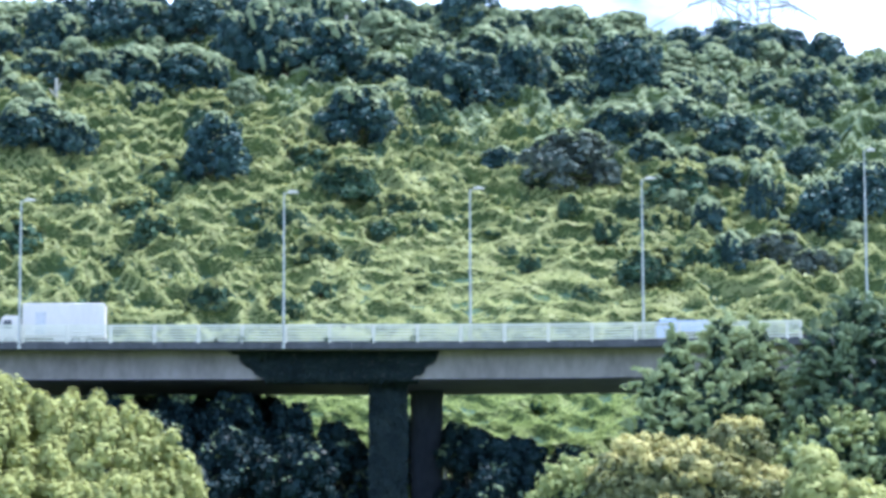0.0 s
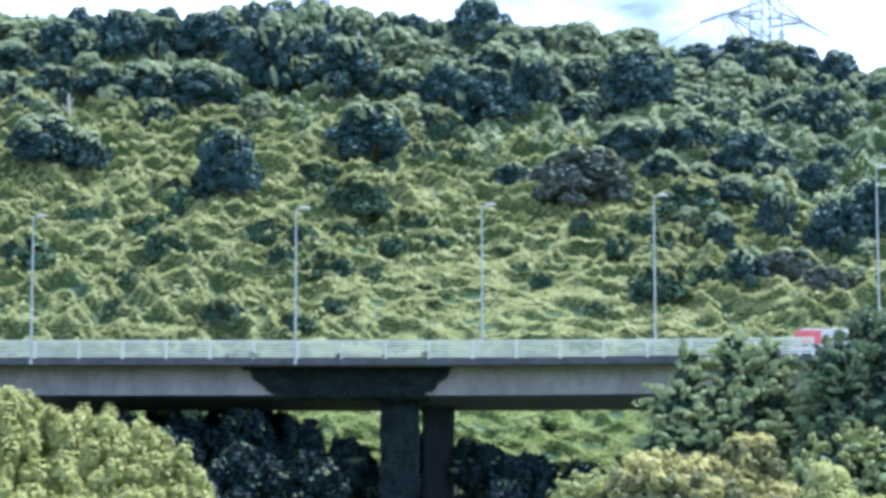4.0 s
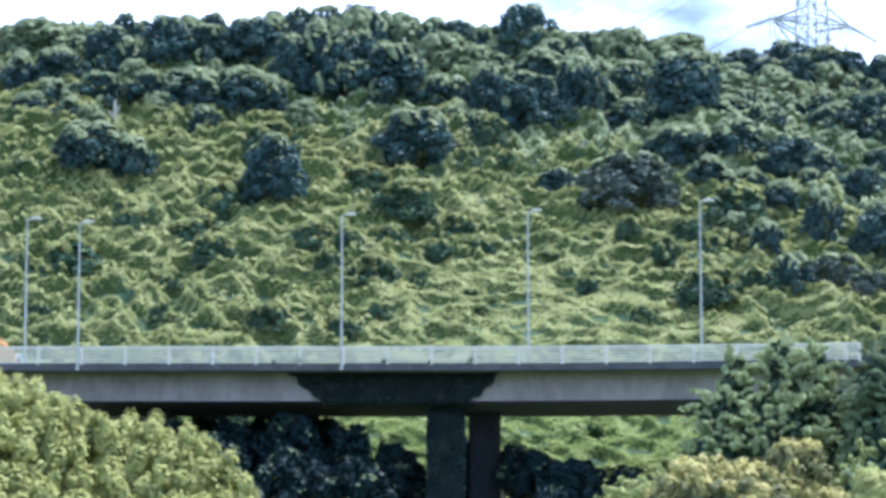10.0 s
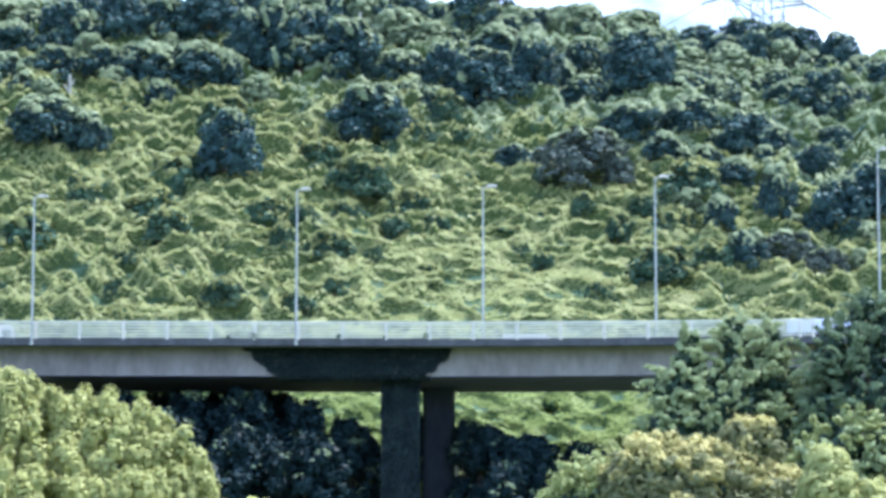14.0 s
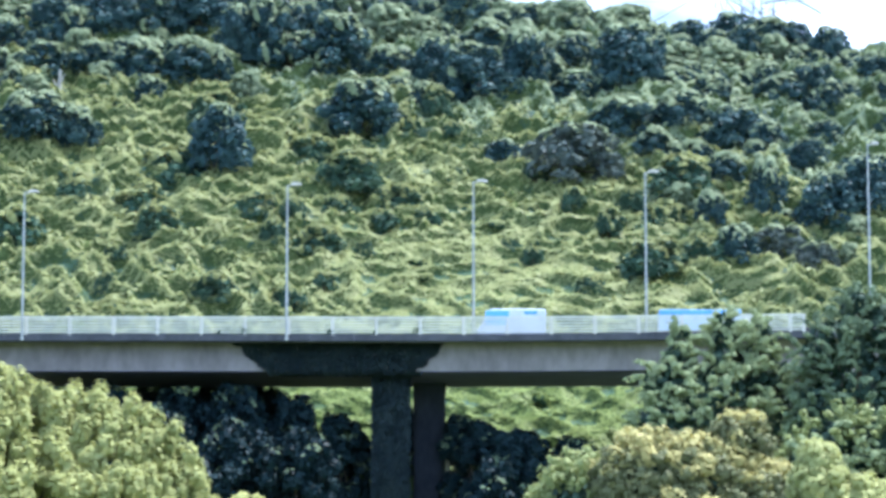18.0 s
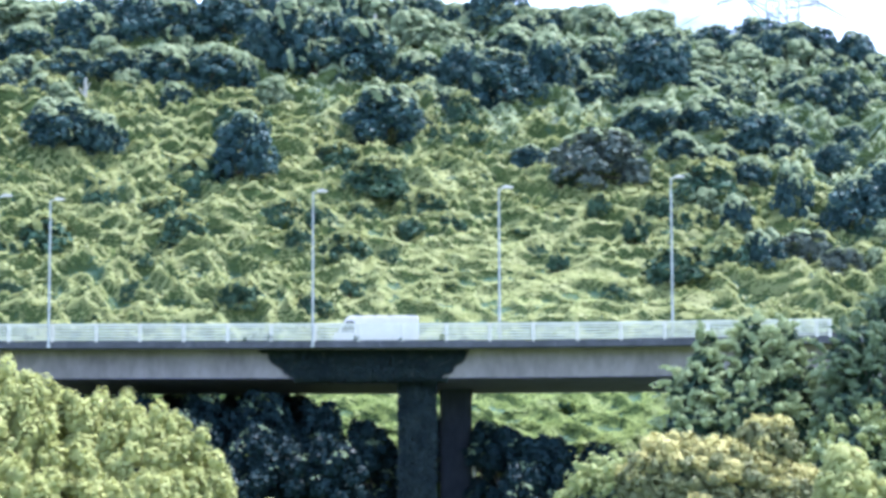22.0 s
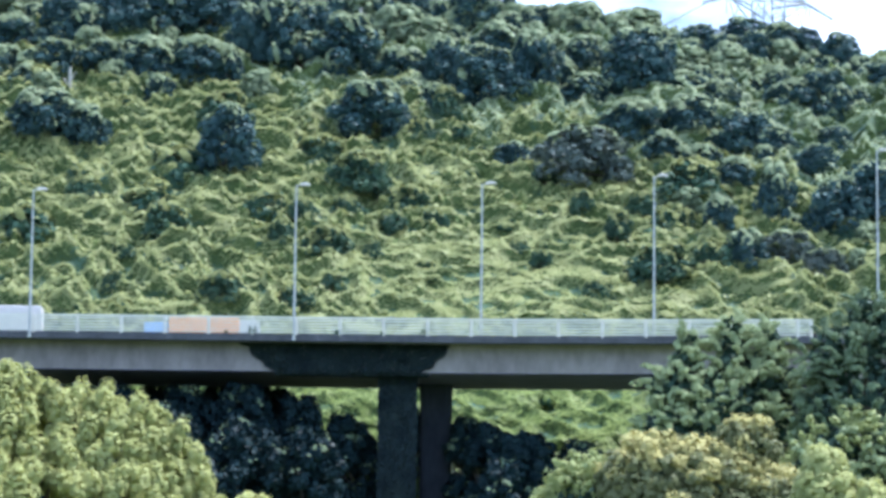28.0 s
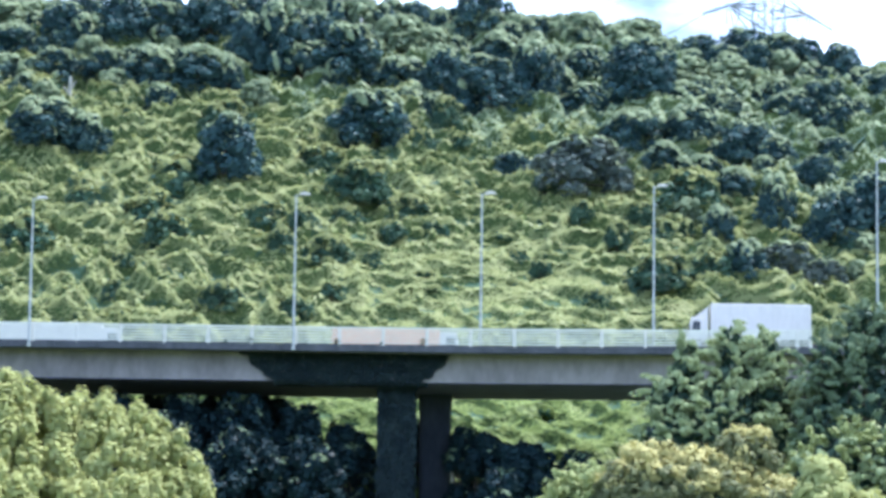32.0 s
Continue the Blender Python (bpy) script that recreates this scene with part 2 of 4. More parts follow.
def leaves(name, at, normals, size, material, rng, jitter=0.6, width=0.75, droop=0.15):
    """Folded leaves, one at each place, roughly square to its normal."""
    n = len(at)
    up = unit(normals + jitter * rng.normal(size=(n, 3)))
    along = unit(np.cross(up, rng.normal(size=(n, 3))))
    across = np.cross(up, along)
    s = np.broadcast_to(size, (n,))[:, None] * rng.uniform(0.7, 1.3, (n, 1))
    v = np.empty((n, 4, 3))
    v[:, 0] = at - along * s * 0.5 - up * s * droop
    v[:, 1] = at + across * s * 0.5 * width
    v[:, 2] = at + along * s * 0.5 - up * s * droop
    v[:, 3] = at - across * s * 0.5 * width
    return fast_mesh(name, v.reshape(-1, 3), np.arange(4 * n).reshape(n, 4), material)


def ball(rng, n):
    return unit(rng.normal(size=(n, 3)))


def smooth_step(a, b, x):
    t = np.clip((x - a) / (b - a), 0, 1)
    return t * t * (3 - 2 * t)


def crest_line(x):
    return 443 - 0.25 * np.clip(np.asarray(x, float) + 5, 0, 75) + 1.5 * np.sin(np.asarray(x) * 0.11) + np.sin(np.asarray(x) * 0.043 + 1)


# ---- ground: valley floor, hillside and ridge in one sheet ----
def lay(x, y):
    """Height of the bare ground."""
    x, y = np.asarray(x, float), np.asarray(y, float)
    rise = 0.6 * (y - 274.3)
    foot = np.where(rise < 8, 4 * np.exp(np.minimum(rise / 4 - 2, 0.0)) * 2, rise)
    crest = crest_line(x)
    over = np.maximum(y - crest + 6, 0)
    z = foot - 0.04 * np.minimum(over, 12) ** 2 - 1.05 * np.maximum(over - 12, 0)
    z = np.maximum(z, np.where(y > 400, 55.0, 0.0))
    near = smooth_step(20, 60, np.hypot(x, y)) * (1 - smooth_step(250, 290, y))
    z = z + near * (0.5 * np.sin(x * 0.09) + 0.5 * np.cos(y * 0.07))
    return np.where(z > -50, z, 0)


X0, X1, Y0, Y1, STEP = -70.0, 70.0, 318.0, 450.0, 0.34
gx, gy = np.arange(X0, X1 + 0.01, STEP), np.arange(Y0, Y1 + 0.01, STEP)
rng = np.random.default_rng(5)
mound = np.zeros((len(gx), len(gy)))


def wildness(x, y):
    """0 on the open lower slope, 1 in the wood."""
    return np.clip((y - 372) / 45 + np.maximum(x, -12) / 65, 0, 1)


def calmness(x, y):
    """1 where the vines lie flattest, on the bare-looking part of the slope."""
    return np.maximum(np.exp(-((x - 9) / 20) ** 2 - ((y - 360) / 18) ** 2), 0.85 * (1 - smooth_step(338, 346, y)))


def swell(seed, long, deep):
    """A smooth random field over the slope, of about that wavelength in x and y."""
    r = np.random.default_rng(seed)
    f = np.fft.fft2(r.normal(size=mound.shape))
    k = np.hypot(np.fft.fftfreq(len(gx), STEP)[:, None] * long, np.fft.fftfreq(len(gy), STEP)[None, :] * deep)
    f = np.fft.ifft2(f * np.exp(-((k - 1) / 0.35) ** 2)).real
    return f / f.std()


# the vines lie in a net of wavy ridges, with pits between them
wild, calm = wildness(gx[:, None], gy[None, :]), calmness(gx[:, None], gy[None, :])
net = np.clip(1 - np.abs(swell(1, 9.0, 5.6)) / 1.15, 0, 1)
fine = np.clip(1 - np.abs(swell(2, 5.0, 3.0)) / 1.1, 0, 1)
crest = np.maximum(net, 0.85 * fine)
mound = (0.35 + 1.5 * net ** 1.3 + 0.6 * fine + 0.45 * np.clip(swell(3, 12.0, 9.0), -0.7, 1.6)) * (1 + 0.15 * wild) * (1 - 0.62 * calm)
mound = np.clip(mound, 0.05, 4.5)
LEAN = 0.72
edge = np.minimum(np.minimum(gx - X0, X1 - gx)[:, None] / 6, np.minimum(gy - Y0, Y1 - gy)[None, :] / 4)
mound *= np.clip(edge, 0, 1)

ax = np.concatenate([[-3200, -2000, -1200, -800, -500, -330, -220, -160, -120, -95, -80], gx, [80, 95, 120, 160, 220, 330, 500, 800, 1200, 2000, 3200]])
ay = np.concatenate([[-3200, -1500, -700, -300, -120, -50], np.arange(-20, 260, 8.0), np.arange(260, Y0 - 0.5, 2.0), gy, np.arange(450, 520, 4.0), [540, 580, 650, 800, 1200, 2000, 3500]])
gxx, gyy = np.meshgrid(ax, ay, indexing="ij")
gz = lay(gxx, gyy)
ia, ja = np.searchsorted(ax, X0), np.searchsorted(ay, Y0)
gz[ia:ia + len(gx), ja:ja + len(gy)] += 0.92 * mound
gyy[ia:ia + len(gx), ja:ja + len(gy)] -= LEAN * mound
ni, nj = gz.shape
idx = np.arange(ni * nj).reshape(ni, nj)
quads = np.stack([idx[:-1, :-1], idx[1:, :-1], idx[1:, 1:], idx[:-1, 1:]], -1).reshape(-1, 4)
ground = part("ground", fast_mesh("ground", np.stack([gxx, gyy, gz], -1).reshape(-1, 3), quads, SOIL), SOIL, smooth=True)
tagged(ground, "green hillside and valley floor covered in undergrowth", "ground", kind="structure")

def turned(v, size):
    """Each clump of places turned by its own angle, about the vertical and towards one side."""
    a = (1.7 * (size[:, 1] + size[:, 2]) - 1.7)[:, None]
    x, y, z = v[..., 0], v[..., 1], v[..., 2]
    x, y = x * np.cos(a) - y * np.sin(a), x * np.sin(a) + y * np.cos(a)
    b = (0.9 * size[:, 0] - 0.6)[:, None]
    return np.stack([x * np.cos(b) + z * np.sin(b), y, z * np.cos(b) - x * np.sin(b)], -1)


# creeping vines over the slope's mounds; bare shrub skirts get leaves dark for shade
dmx, dmy = np.gradient(mound, STEP)
dzx, dzy = np.gradient(lay(gx[:, None], gy[None, :]) + mound, STEP)
n = 590000
steep = np.sqrt(1 + dzx ** 2 + dzy ** 2)
chance = (steep / steep.sum()).ravel()
pick = rng.choice(chance.size, n, p=chance)
pi, pj = np.unravel_index(pick, steep.shape)
ox, oy = rng.uniform(-0.2, 0.2, (2, n))
lift = np.clip(mound[pi, pj] + ox * dmx[pi, pj] + oy * dmy[pi, pj], 0, 4)
at = np.stack([gx[pi] + ox, gy[pj] + oy, np.zeros(n)], 1)
at[:, 2] = lay(at[:, 0], at[:, 1]) + lift + rng.uniform(-0.03, 0.10, n)
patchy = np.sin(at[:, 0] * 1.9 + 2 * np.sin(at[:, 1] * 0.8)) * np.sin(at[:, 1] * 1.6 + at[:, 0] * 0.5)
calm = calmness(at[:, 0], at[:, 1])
# low pits get the darker leaves, so shade between ridges is coloured in
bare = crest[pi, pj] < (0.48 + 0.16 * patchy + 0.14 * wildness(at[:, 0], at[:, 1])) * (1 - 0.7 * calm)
at[:, 1] -= LEAN * lift
nor = unit(np.stack([-dzx[pi, pj], -dzy[pi, pj], np.ones(n)], 1))


def is_wood(p):
    return p[:, 1] + 0.45 * p[:, 0] + 5 * np.sin(p[:, 0] * 0.31) + 4 * np.sin(p[:, 0] * 0.83 + 1) + 3 * rng.normal(size=len(p)) > 405


# larger humps where vines have smothered shrubs
nt, per = 170, 520
tx, ty = rng.uniform(X0 + 2, X1 - 2, nt), Y0 + 14 + (Y1 - Y0 - 22) * rng.uniform(0, 1, nt) ** 0.8
wild, calm = wildness(tx, ty), calmness(tx, ty)
size = rng.uniform(0, 1, (nt, 3))
half = np.stack([0.8 + 1.5 * size[:, 0], 0.8 + 0.6 * size[:, 1], 0.7 + 0.7 * size[:, 2] + 0.6 * wild], 1) * (1 - 0.5 * calm)[:, None]
mid = np.stack([tx, ty, lay(tx, ty) + 0.7 + 0.4 * half[:, 2]], 1)
d = ball(rng, nt * per).reshape(nt, per, 3)
d[..., 2] = np.where(d[..., 2] < -0.55, -d[..., 2], d[..., 2])
ripple = 1 + 0.14 * np.sin(6 * d[..., :1] + 9 * size[:, None, :1]) * np.cos(5 * d[..., 1:2] + 5 * d[..., 2:] + 7 * size[:, None, 1:2])
# hump skirts take darker leaves too, painting shade on the lower fronts
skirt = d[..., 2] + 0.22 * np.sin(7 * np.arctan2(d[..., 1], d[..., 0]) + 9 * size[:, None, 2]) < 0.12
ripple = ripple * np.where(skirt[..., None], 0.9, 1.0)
humps = (mid[:, None] + turned(d * half[:, None] * ripple, size)).reshape(-1, 3)
hump_nor = unit(turned(d / half[:, None], size).reshape(-1, 3))
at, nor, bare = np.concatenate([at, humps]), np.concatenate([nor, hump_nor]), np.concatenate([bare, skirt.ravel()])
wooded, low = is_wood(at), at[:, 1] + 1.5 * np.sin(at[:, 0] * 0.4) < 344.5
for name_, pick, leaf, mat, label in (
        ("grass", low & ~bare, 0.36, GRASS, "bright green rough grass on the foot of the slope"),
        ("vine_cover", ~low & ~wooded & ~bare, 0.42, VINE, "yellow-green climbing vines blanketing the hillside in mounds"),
        ("shrubs", ~wooded & bare, 0.36, MEDIUM, "green shrubs between the vines, darkening the pits as painted shade"),
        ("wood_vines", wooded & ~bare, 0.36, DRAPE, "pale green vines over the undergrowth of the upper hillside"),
        ("undergrowth", wooded & bare, 0.36, UNDER_SHADE, "dark green undergrowth between the hillside trees, painting shade into the pits")):
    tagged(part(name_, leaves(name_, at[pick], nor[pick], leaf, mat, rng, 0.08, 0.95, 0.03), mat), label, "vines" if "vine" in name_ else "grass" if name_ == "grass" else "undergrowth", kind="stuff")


# ---- trees ----
def crown_points(rng, lobes, count, low=-0.45, inner=0.72, outer=1.06, power=2.0):
    """Places and normals on the outside of a heap of lobes (x, y, z, r)."""
    lobes = np.asarray(lobes, float)
    share = lobes[:, 3] ** power
    k = rng.choice(len(lobes), count * 2, p=share / share.sum())
    d = ball(rng, count * 2)
    p = lobes[k, :3] + d * (lobes[k, 3] * rng.uniform(inner, outer, count * 2))[:, None]
    keep = d[:, 2] > low
    for c in lobes:
        keep &= np.linalg.norm(p - c[:3], axis=1) > c[3] * 0.70
    p, d = p[keep][:count], d[keep][:count]
    return p, d


def make_lobes(rng, radius, height, count, size, low=0.06):
    """A crown that is widest at two fifths of its height, uneven in outline."""
    out = []
    base, top = height * low, height
    for i in range(count):
        u = (i + 0.5) / count
        z = base + (top - base) * u * 0.86
        wide = radius * math.sqrt(max(0.05, 1 - ((u - 0.25) / 0.82) ** 2))
        a, r = i * 2.4 + rng.uniform(-0.5, 0.5), size * rng.uniform(0.75, 1.25)
        d = max(0.0, wide - r * 0.6) * rng.uniform(0.55, 1.0)
        out.append((d * math.cos(a), d * math.sin(a), z, r))
    out.append((0, 0, base + (top - base) * 0.45, radius * 0.55))
    return out


def trunk_and_limbs(tree, rng, lobes, height, thick, bark, limbs=4):
    bm = bmesh.new()
    a = Vector((0, 0, -1.4))
    for i in range(1, 5):
        b = Vector((rng.uniform(-0.06, 0.06) * height, rng.uniform(-0.06, 0.06) * height, height * 0.15 * i))
        rod(a, b, thick * (1.15 - 0.2 * i + 0.2), thick * (1.15 - 0.2 * i), 8, bm)
        a = b
    part("trunk", bm, bark, tree)
    for k in range(limbs):
        c = lobes[(k * 3 + 1) % len(lobes)]
        part("limb", rod((0, 0, height * (0.2 + 0.08 * k)), c[:3], thick * 0.45, thick * 0.14, 6), bark, tree)


def strands(rng, lobes, count):
    """Places along vines that hang down over the lobes of a crown."""
    lobes = np.asarray(lobes, float)
    p, d = [], []
    for k in rng.integers(1, len(lobes), count):
        a, s = rng.uniform(0, 6.28), np.linspace(0.9, rng.uniform(-0.7, 0.1), 90)
        az = a + rng.uniform(-0.6, 0.6) * s + 0.11 * rng.normal(size=90)
        e = np.stack([np.sqrt(1 - s * s) * np.cos(az), np.sqrt(1 - s * s) * np.sin(az), s], 1)
        q = lobes[k, :3] + e * lobes[k, 3] * 1.10
        keep = np.ones(90, bool)
        for c in lobes:
            keep &= np.linalg.norm(q - c[:3], axis=1) > c[3] * 0.98
        p.append(q[keep]), d.append(e[keep])
    return np.concatenate(p), np.concatenate(d)


def knobbly(p, d, f, size):
    """Places pushed in and out along their normals, to roughen a crown."""
    w = np.sin(2.3 * p[:, 0] + f[0]) * np.sin(2.1 * p[:, 1] + f[1]) + np.sin(2.9 * p[:, 2] + 1.3 * p[:, 0] + f[2]) * np.sin(3.7 * p[:, 1] - 2.2 * p[:, 0] + f[0])
    return p + d * (size * w)[:, None]


def hill_tree(seed, radius, height, foliage, label, bare=0.5, hanging=6, count=2600, leaf=0.42, name="tree", category="tree"):
    """bare: the share of the crown's height below its cap of vines."""
    rng = np.random.default_rng(seed)
    tree = new(name)
    lobes = make_lobes(rng, radius, height, 30, radius * 0.29, 0.02)
    trunk_and_limbs(tree, rng, lobes, height, radius * 0.06, BARK, 3)
    f = rng.uniform(0, 6.28, 3)
    p, d = crown_points(rng, lobes, count, low=-0.6, inner=0.84, outer=1.06)
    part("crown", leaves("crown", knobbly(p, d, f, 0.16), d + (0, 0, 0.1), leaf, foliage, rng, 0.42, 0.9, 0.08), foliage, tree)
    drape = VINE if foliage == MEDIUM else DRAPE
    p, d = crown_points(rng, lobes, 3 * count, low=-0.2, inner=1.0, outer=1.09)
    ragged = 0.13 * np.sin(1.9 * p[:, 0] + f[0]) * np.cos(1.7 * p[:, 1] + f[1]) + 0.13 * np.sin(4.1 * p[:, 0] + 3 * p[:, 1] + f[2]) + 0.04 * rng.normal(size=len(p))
    # upward-facing tops get the pale vine leaves, which also paint a lit rim
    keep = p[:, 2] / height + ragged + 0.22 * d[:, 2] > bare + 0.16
    q, e = strands(rng, lobes, hanging)
    p, d = np.concatenate([p[keep], q]), np.concatenate([d[keep], e])
    part("vine_drape", leaves("vine_drape", knobbly(p, d, f, 0.16) + d * 0.08, d + (0, 0, 0.25), leaf * 0.8, drape, rng, 0.14, 0.9, 0.05), drape, tree, "pale green vines over the crown, also painting its lit rim")
    return tagged(tree, label, category)


# x, y, height, crown radius, kind: d dark, v dark with vines on top, o olive, m bush, b brownish
RIDGE_WEST = [(-60, 433.5, 4.6, 3.2, 'o'), (-56, 434, 4.9, 3.0, 'o'), (-52.8, 434.7, 4.6, 2.6, 'o'), (-48.6, 435, 4.3, 2.0, 'd'),
    (-45.3, 435.6, 5.7, 2.0, 'd'), (-43.2, 435.5, 4.8, 1.8, 'd'), (-39.6, 435.7, 4.9, 2.0, 'd'), (-36.6, 435.6, 5.2, 2.4, 'v'),
    (-33.6, 435, 5.8, 2.4, 'd'), (-30.4, 435, 4.4, 2.2, 'd'), (-27.8, 434.5, 4.6, 2.4, 'd'), (-25.2, 434.3, 6.3, 2.6, 'v'),
    (-22, 434, 6.9, 2.8, 'd')]
RIDGE_EAST = [(-18.6, 433.8, 7.2, 2.8, 'd'), (-14.6, 433.9, 7.2, 2.6, 'o'), (-11.6, 434, 6.9, 2.5, 'v'),
    (-8.2, 434.3, 6.3, 2.6, 'o'), (-4.6, 434.6, 5.4, 2.6, 'v'), (-1.2, 434.8, 4.7, 2.5, 'd'), (2.2, 434.6, 4.4, 2.5, 'v'),
    (5.2, 434.3, 4.2, 2.2, 'o'), (7.6, 433.9, 7.4, 4.3, 'd'), (11.6, 433, 4.5, 2.4, 'o'), (15, 432.5, 4.4, 2.5, 'v'),
    (18.4, 431.5, 4.7, 2.4, 'o'), (21.8, 430, 4.6, 2.5, 'v'), (25, 429, 4.5, 2.4, 'o'), (28.6, 427.2, 3.8, 2.3, 'v'),
    (31.6, 426, 3.3, 2.2, 'o'), (34.6, 424.6, 3.4, 2.2, 'v'), (38.4, 423, 4.6, 2.4, 'd'), (42.6, 421.6, 5.3, 2.6, 'd'),
    (46.2, 420.8, 4.6, 2.2, 'o'), (49.4, 420, 3.6, 2.2, 'v'), (53, 419.4, 6.0, 3.2, 'd'), (57.5, 413.5, 4.6, 3.2, 'd')]
WOOD_WEST = [(-56.1, 432.2, 5.6, 4.7, 'o'), (-57.1, 420.1, 5.9, 2.8, 'v'), (-52.1, 421.0, 5.0, 3.9, 'v'), (-46.4, 415.6, 5.2, 4.2, 'v'),
    (-46.8, 427.2, 6.4, 3.4, 'd'), (-43.4, 426.5, 6.2, 3.4, 'v'), (-39.0, 427.1, 6.8, 4.1, 'd'), (-34.0, 427.5, 5.9, 4.3, 'v'),
    (-27.8, 428.3, 6.5, 5.0, 'd'), (-40.1, 415.4, 5.0, 3.5, 'v'), (-34.2, 413.0, 5.9, 3.8, 'v'), (-28.2, 413.2, 6.0, 4.5, 'v'),
    (-24.7, 413.2, 5.5, 2.4, 'v'), (-22.2, 419.2, 7.2, 3.2, 'd'), (-17.9, 419.2, 10.4, 4.2, 'v'), (-14.0, 420.9, 8.2, 3.9, 'd'),
    (-15.7, 418.3, 5.3, 3.9, 'v'), (-9.6, 417.3, 7.9, 5.1, 'v')]
WOOD_MIDDLE = [(-9.7, 437.2, 3.8, 3.3, 'o'), (-3.6, 426.5, 6.1, 3.9, 'o'), (-2.5, 414.8, 4.0, 4.2, 'v'), (1.1, 425.1, 3.8, 3.2, 'o'),
    (2.7, 411.5, 6.2, 3.1, 'd'), (7.4, 435.0, 3.4, 6.2, 'o'), (9.7, 421.2, 5.0, 3.9, 'v'), (7.6, 407.9, 7.0, 5.6, 'd'),
    (14.0, 410.3, 8.3, 3.6, 'v'), (17.3, 413.0, 4.8, 2.4, 'v'), (20.6, 430.7, 3.9, 4.0, 'o'), (20.3, 417.2, 5.0, 3.2, 'v'),
    (26.6, 411.8, 8.2, 5.2, 'd'), (29.4, 410.5, 5.8, 2.4, 'd'), (20.1, 409.1, 3.1, 3.4, 'v'), (28.0, 431.9, 3.3, 4.4, 'o'),
    (32.9, 411.0, 2.8, 3.8, 'v'), (35.7, 426.6, 3.8, 3.6, 'd'), (41.5, 426.6, 4.0, 4.7, 'd')]
WOOD_EAST = [(33.6, 419.3, 3.1, 3.9, 'o'), (39.0, 416.3, 3.5, 3.8, 'o'), (46.0, 424.6, 3.8, 3.2, 'v'), (49.3, 424.4, 3.7, 2.9, 'd'),
    (45.6, 406.4, 3.4, 3.8, 'v'), (49.4, 406.4, 5.0, 3.8, 'd'), (44.0, 416.1, 2.9, 3.1, 'o'), (25.6, 397.4, 4.3, 4.7, 'v'),
    (32.4, 397.1, 5.5, 3.7, 'v'), (38.8, 394.1, 4.8, 4.6, 'd'), (36.9, 409.0, 3.1, 3.1, 'v'), (41.9, 391.5, 3.7, 2.6, 'v'),
    (46.4, 388.1, 3.8, 2.9, 'd'), (28.5, 389.6, 3.6, 2.6, 'v'), (33.0, 389.1, 2.8, 2.9, 'v'), (49.5, 396.4, 3.0, 3.0, 'd')]
SLOPE_EAST = [(18.9, 386.1, 6.8, 6.6, 'b'), (10.6, 390.9, 2.9, 3.4, 'd'), (14.3, 384.3, 2.8, 2.3, 't'), (30.9, 380.6, 4.0, 4.8, 't'),
    (36.1, 383.1, 3.9, 2.6, 'v'), (40.1, 375.4, 7.3, 2.5, 'v'), (46.8, 371.5, 7.0, 4.0, 'd'), (51.0, 373.0, 7.2, 4.4, 'd'), (33.4, 371.0, 4.2, 2.2, 'v'),
    (35.7, 364.2, 4.7, 2.6, 'v'), (40.5, 366.2, 2.8, 3.7, 'b'), (44.1, 363.0, 3.2, 3.0, 'b'), (26.2, 361.3, 4.3, 4.2, 't'),
    (18.2, 376.9, 2.9, 1.8, 'm'), (22.0, 371.2, 3.6, 1.9, 't'), (32.0, 364.4, 2.4, 3.1, 'm'), (27.5, 373.5, 1.6, 2.8, 'm'),
    (24.9, 376.2, 3.0, 2.2, 't'), (10.9, 368.2, 1.5, 1.4, 'm'), (13.1, 364.4, 2.1, 1.5, 'm'), (19.3, 358.2, 1.2, 2.1, 'm')]
SLOPE_MIDDLE = [(-6.1, 397.8, 7.5, 5.5, 'v'), (-12.0, 392.2, 3.1, 4.3, 't'), (-7.0, 380.8, 5.2, 4.2, 't'), (-1.3, 378.6, 2.5, 3.2, 't'),
    (-8.3, 376.8, 2.4, 2.2, 'm'), (-3.2, 371.8, 2.4, 2.0, 'm'), (1.4, 373.8, 1.7, 1.9, 'm'), (-17.6, 377.0, 2.4, 3.5, 'm'),
    (-13.2, 374.4, 2.5, 1.8, 'm'), (-15.5, 367.5, 3.2, 1.7, 't'), (-10.2, 366.6, 3.1, 3.6, 't'), (-5.2, 366.0, 2.2, 1.2, 'm'),
    (-9.4, 357.8, 2.1, 1.7, 'm'), (-13.3, 353.3, 2.2, 2.1, 'm'), (-21.2, 353.6, 3.2, 2.8, 't'), (2.9, 400.3, 4.1, 2.2, 't'),
    (0.1, 395.9, 2.5, 2.0, 'm'), (4.7, 395.8, 2.2, 1.8, 'm')]
